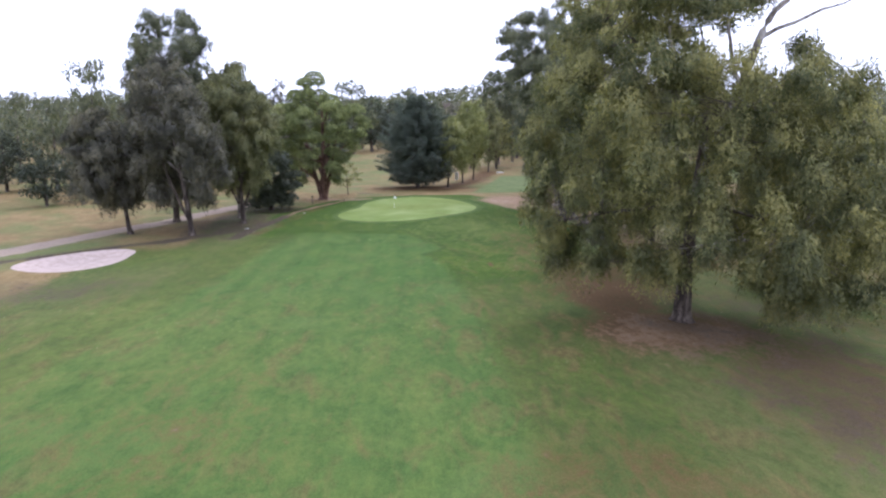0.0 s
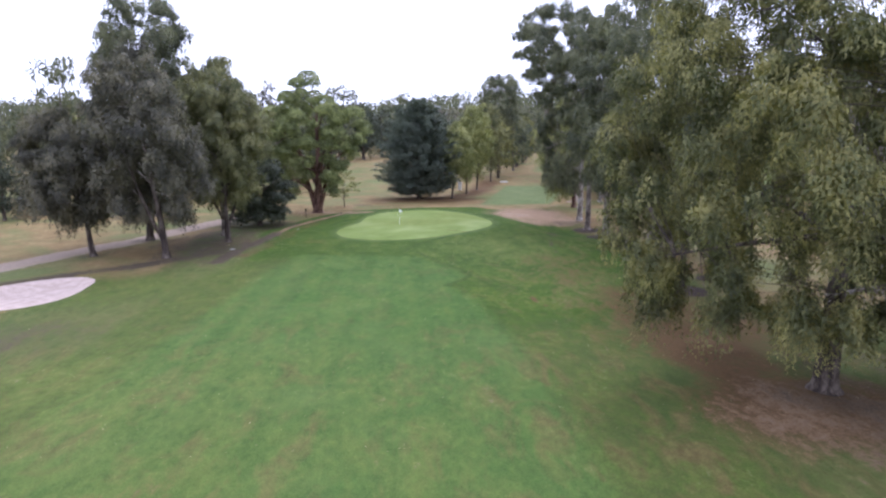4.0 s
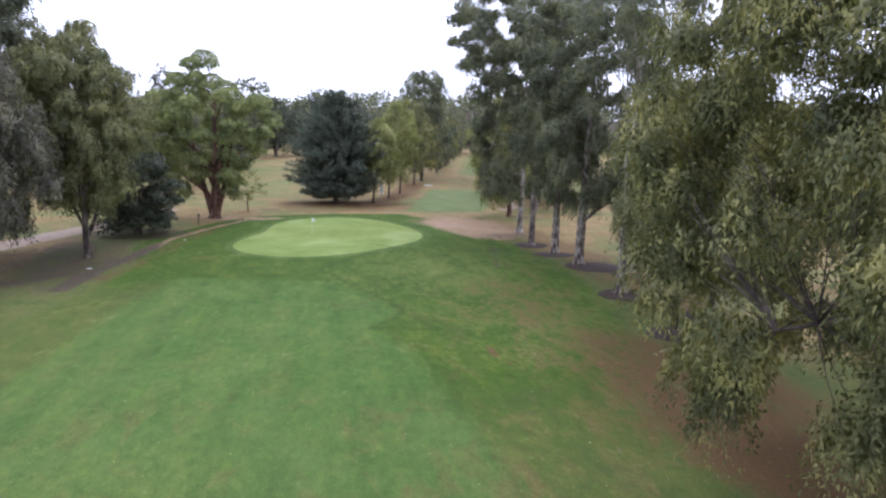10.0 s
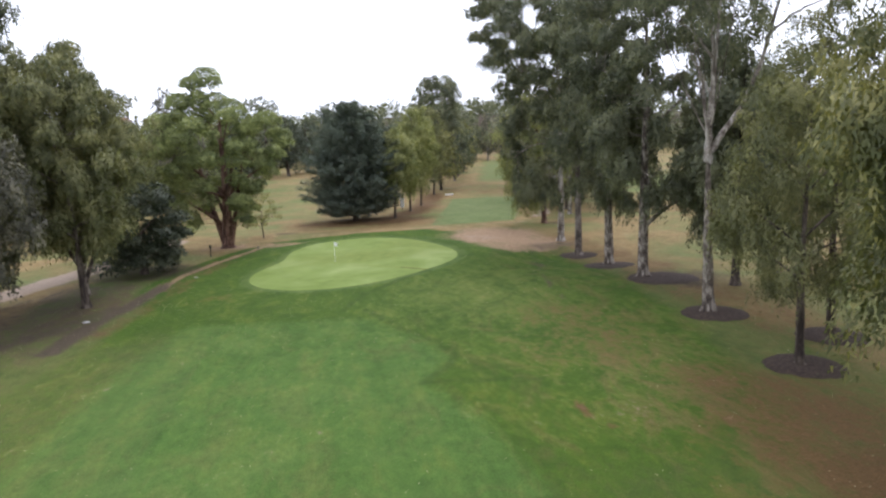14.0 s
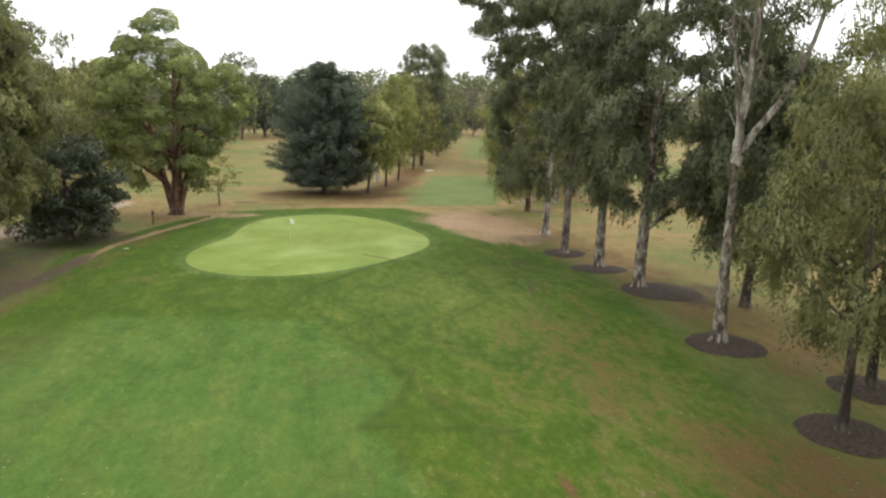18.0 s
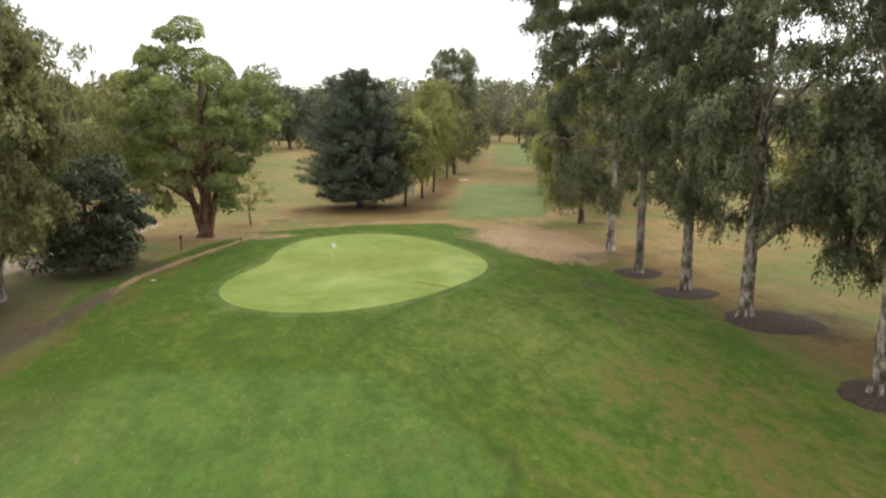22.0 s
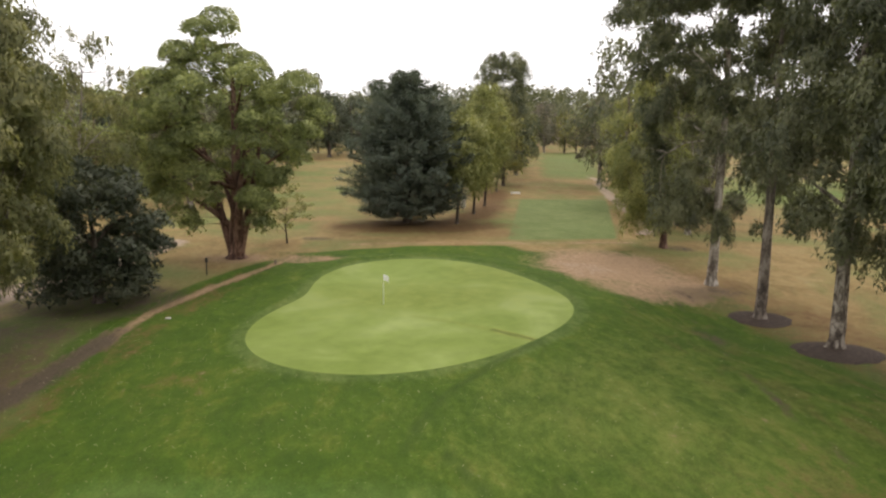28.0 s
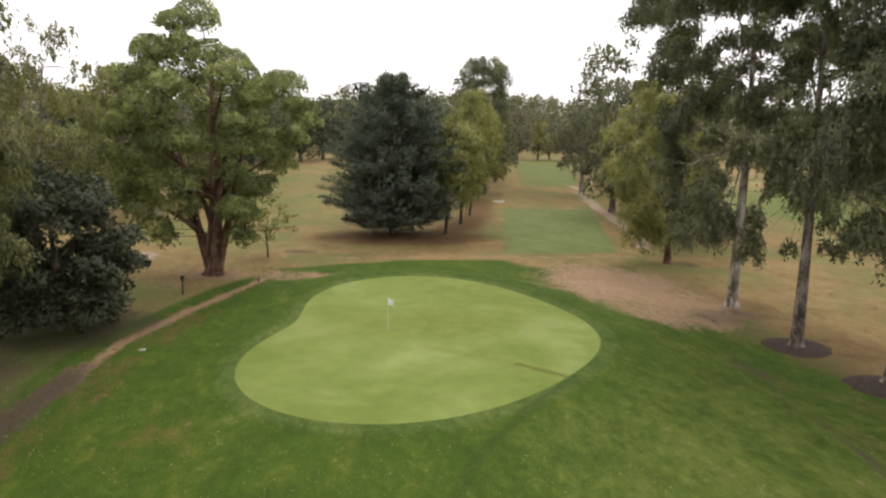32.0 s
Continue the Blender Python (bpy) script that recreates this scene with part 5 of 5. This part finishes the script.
def box_part(name, lo, hi, material, parent, label="", bevel=0.0):
    bm = bmesh.new()
    prism(bm, lo, hi)
    if bevel:
        bmesh.ops.bevel(bm, geom=bm.edges[:], offset=bevel, segments=2, affect="EDGES")
    return part(name, bm_mesh(name, bm, material), parent, label)


def rod_part(name, base, tip, r, material, parent, label="", sides=10, taper=1.0):
    v, q = tube(np.array([base, (np.array(base) + np.array(tip)) / 2, tip], float), np.array([r, r * (1 + taper) / 2, r * taper]), sides)
    me = mesh_from(name, v, q, material, True)
    return part(name, me, parent, label)


# ---- flag and cup ----
flag = empty_thing("flagstick", 0, 0, "white flagstick with a small limp white flag in the hole", "flag", z=float(land(0, 0)) + 0.035)
rod_part("pole", (0, 0, -0.1), (0, 0, 2.2), 0.016, WHITE, flag, "thin white pole", taper=0.7)
fx, fz = np.meshgrid(np.linspace(0, 0.34, 10), np.linspace(0, 1, 8))
fy = 0.05 * np.sin(fx * 16 + fz * 2) * (fx / 0.34)
fzz = 2.16 - 0.40 * fz * (1 - 0.15 * fx) - 0.55 * fx
fi = np.arange(80).reshape(8, 10)
fq = np.stack([fi[:-1, :-1], fi[:-1, 1:], fi[1:, 1:], fi[1:, :-1]], -1).reshape(-1, 4)
part("cloth", mesh_from("cloth", np.stack([fx + 0.015, fy, fzz], -1).reshape(-1, 3), fq, CLOTH, True), flag, "white drooping flag cloth")
rod_part("cup", (0, 0, -0.12), (0, 0, 0.004), 0.054, CUP, flag, "dark rim of the hole", 18)

# ---- mulch rings ----
for mx, my, mr, sd in ((26.7, -2.5, 2.1, 1), (26.7, -10.5, 2.5, 2), (27.7, -19.5, 3.0, 3), (25.3, -31.4, 2.2, 4), (23.8, -42.2, 2.0, 5), (28.8, -38.2, 2.0, 6)):
    def rim(th, mr=mr, sd=sd):
        return mr * (1 + 0.05 * np.sin(3 * th + sd) + 0.03 * np.sin(7 * th + sd * 2) + 0.02 * np.sin(13 * th))
    X_, Y_, Z_, me_ = disc_patch("mulch_ring", rim, 8, 48, mx, my, 0.0, MULCH, 0.0)
    rr_ = np.hypot(X_ - mx, Y_ - my) / mr
    co = np.stack([X_, Y_, Z_ + 0.11 * (1 - rr_ ** 4) + 0.012 + 0.02 * np.sin(X_ * 9) * np.sin(Y_ * 8) * (1 - rr_ ** 2)], -1)
    me_.vertices.foreach_set("co", co.astype(np.float32).ravel())
    me_.update()
    tagged(new("mulch_ring", me_), "ring of dark bark mulch round a gum's foot", "mulch ring", "mulch rings")

# ---- posts, markers and signs ----
post = empty_thing("ball_washer_post", -15.0, 12.6, "dark post with a small box head beside the path", "post")
rod_part("post", (0, 0, -0.2), (0, 0, 1.2), 0.055, DARKPAINT, post)
box_part("head", (-0.11, -0.09, 1.12), (0.11, 0.09, 1.5), DARKPAINT, post, "dark box head", 0.02)
rod_part("crank_handle", (0.1, 0, 1.42), (0.22, 0, 1.5), 0.016, DARKPAINT, post)
stub = empty_thing("marker_peg", -9.8, 17.2, "short dark timber peg by the path", "peg")
box_part("peg", (-0.09, -0.09, -0.2), (0.09, 0.09, 0.42), TIMBER, stub, "", 0.015)
rail = empty_thing("tee_board", 28.8, 89.0, "low white board at the tee", "sign")
box_part("board", (-1.0, -0.05, 0.28), (1.0, 0.05, 0.62), WHITE, rail, "", 0.015)
for lx in (-0.8, 0.8):
    box_part("leg", (lx - 0.05, -0.045, -0.2), (lx + 0.05, 0.045, 0.3), TIMBER, rail)
sign = empty_thing("course_sign", 14.2, 62.0, "upright white sign panel on a post", "sign")
box_part("panel", (-0.4, -0.04, 0.6), (0.4, 0.04, 2.4), WHITE, sign, "", 0.02)
box_part("leg", (-0.06, -0.05, -0.2), (0.06, 0.05, 0.62), TIMBER, sign)
for k, (sx, sy, s) in enumerate(((-14.2, -1.5, 0.22), (-19.0, -19.0, 0.3))):
    bm = bmesh.new()
    bmesh.ops.create_icosphere(bm, subdivisions=3, radius=1.0)
    for v in bm.verts:
        v.co = Vector((v.co.x * s, v.co.y * s * 0.7, v.co.z * s * 0.22)) * (1 + 0.18 * noise.noise(v.co * 1.7 + Vector((k * 3.1, 0, 0))))
    st = new("flat_stone", bm_mesh("flat_stone", bm, STONE, True))
    st.location = at(sx, sy, 0.02)
    tagged(st, "flat pale stone lying in the grass", "stone", "flat stones")

# ---- house on the hill ----
house = empty_thing("house", -160, 500, "pink-walled house with a tiled roof among hillside trees", "house")
house.location.z += 14
box_part("wall", (-8, -5, -14), (8, 5, 5.5), RENDERWALL, house)
bm = bmesh.new()
pv = [bm.verts.new(p) for p in ((-8.8, -5.8, 5.5), (8.8, -5.8, 5.5), (8.8, 5.8, 5.5), (-8.8, 5.8, 5.5), (-4, 0, 8.6), (4, 0, 8.6))]
for f in ((0, 1, 5, 4), (1, 2, 5), (2, 3, 4, 5), (3, 0, 4), (3, 2, 1, 0)):
    bm.faces.new([pv[i] for i in f])
part("roof", bm_mesh("roof", bm, ROOFTILE), house)
for wx in (-5, 0, 5):
    win = box_part("window", (wx - 0.9, -5.08, 2.0), (wx + 0.9, -4.9, 3.8), GLASS, house)
    box_part("sill", (wx - 1.05, -5.22, 1.86), (wx + 1.05, -4.95, 1.99), WHITE, win)
    box_part("mullion", (wx - 0.05, -5.14, 2.0), (wx + 0.05, -5.09, 3.8), WHITE, win)


def fallen_leaves():
    rng = np.random.default_rng(21)
    n = 6500
    x, y = rng.normal(0, 15, n), rng.uniform(-70, 22, n)
    k = rng.random(n)
    x = np.where(k < 0.35, rng.normal(24, 5, n), np.where(k < 0.55, rng.normal(-14, 6, n), x))
    close = rng.random(n) < 0.35
    x, y = np.where(close, rng.normal(-8, 9, n), x), np.where(close, rng.normal(-15, 9, n), y)
    keep = green_distance(x, y) > 0.4
    x, y = x[keep], y[keep]
    p = np.stack([x, y, land(x, y) + 0.02], 1)
    a = rng.uniform(0, 6.28, len(x))
    d = np.stack([np.cos(a), np.sin(a), rng.normal(0.1, 0.15, len(x))], 1)
    v, q = leaf_blades(p, d, 0.062, 0.028, rng)
    tagged(new("fallen_leaves", mesh_from("fallen_leaves", v, q, LITTER)), "scattered pale fallen gum leaves on the grass", "leaves", kind="stuff")


fallen_leaves()
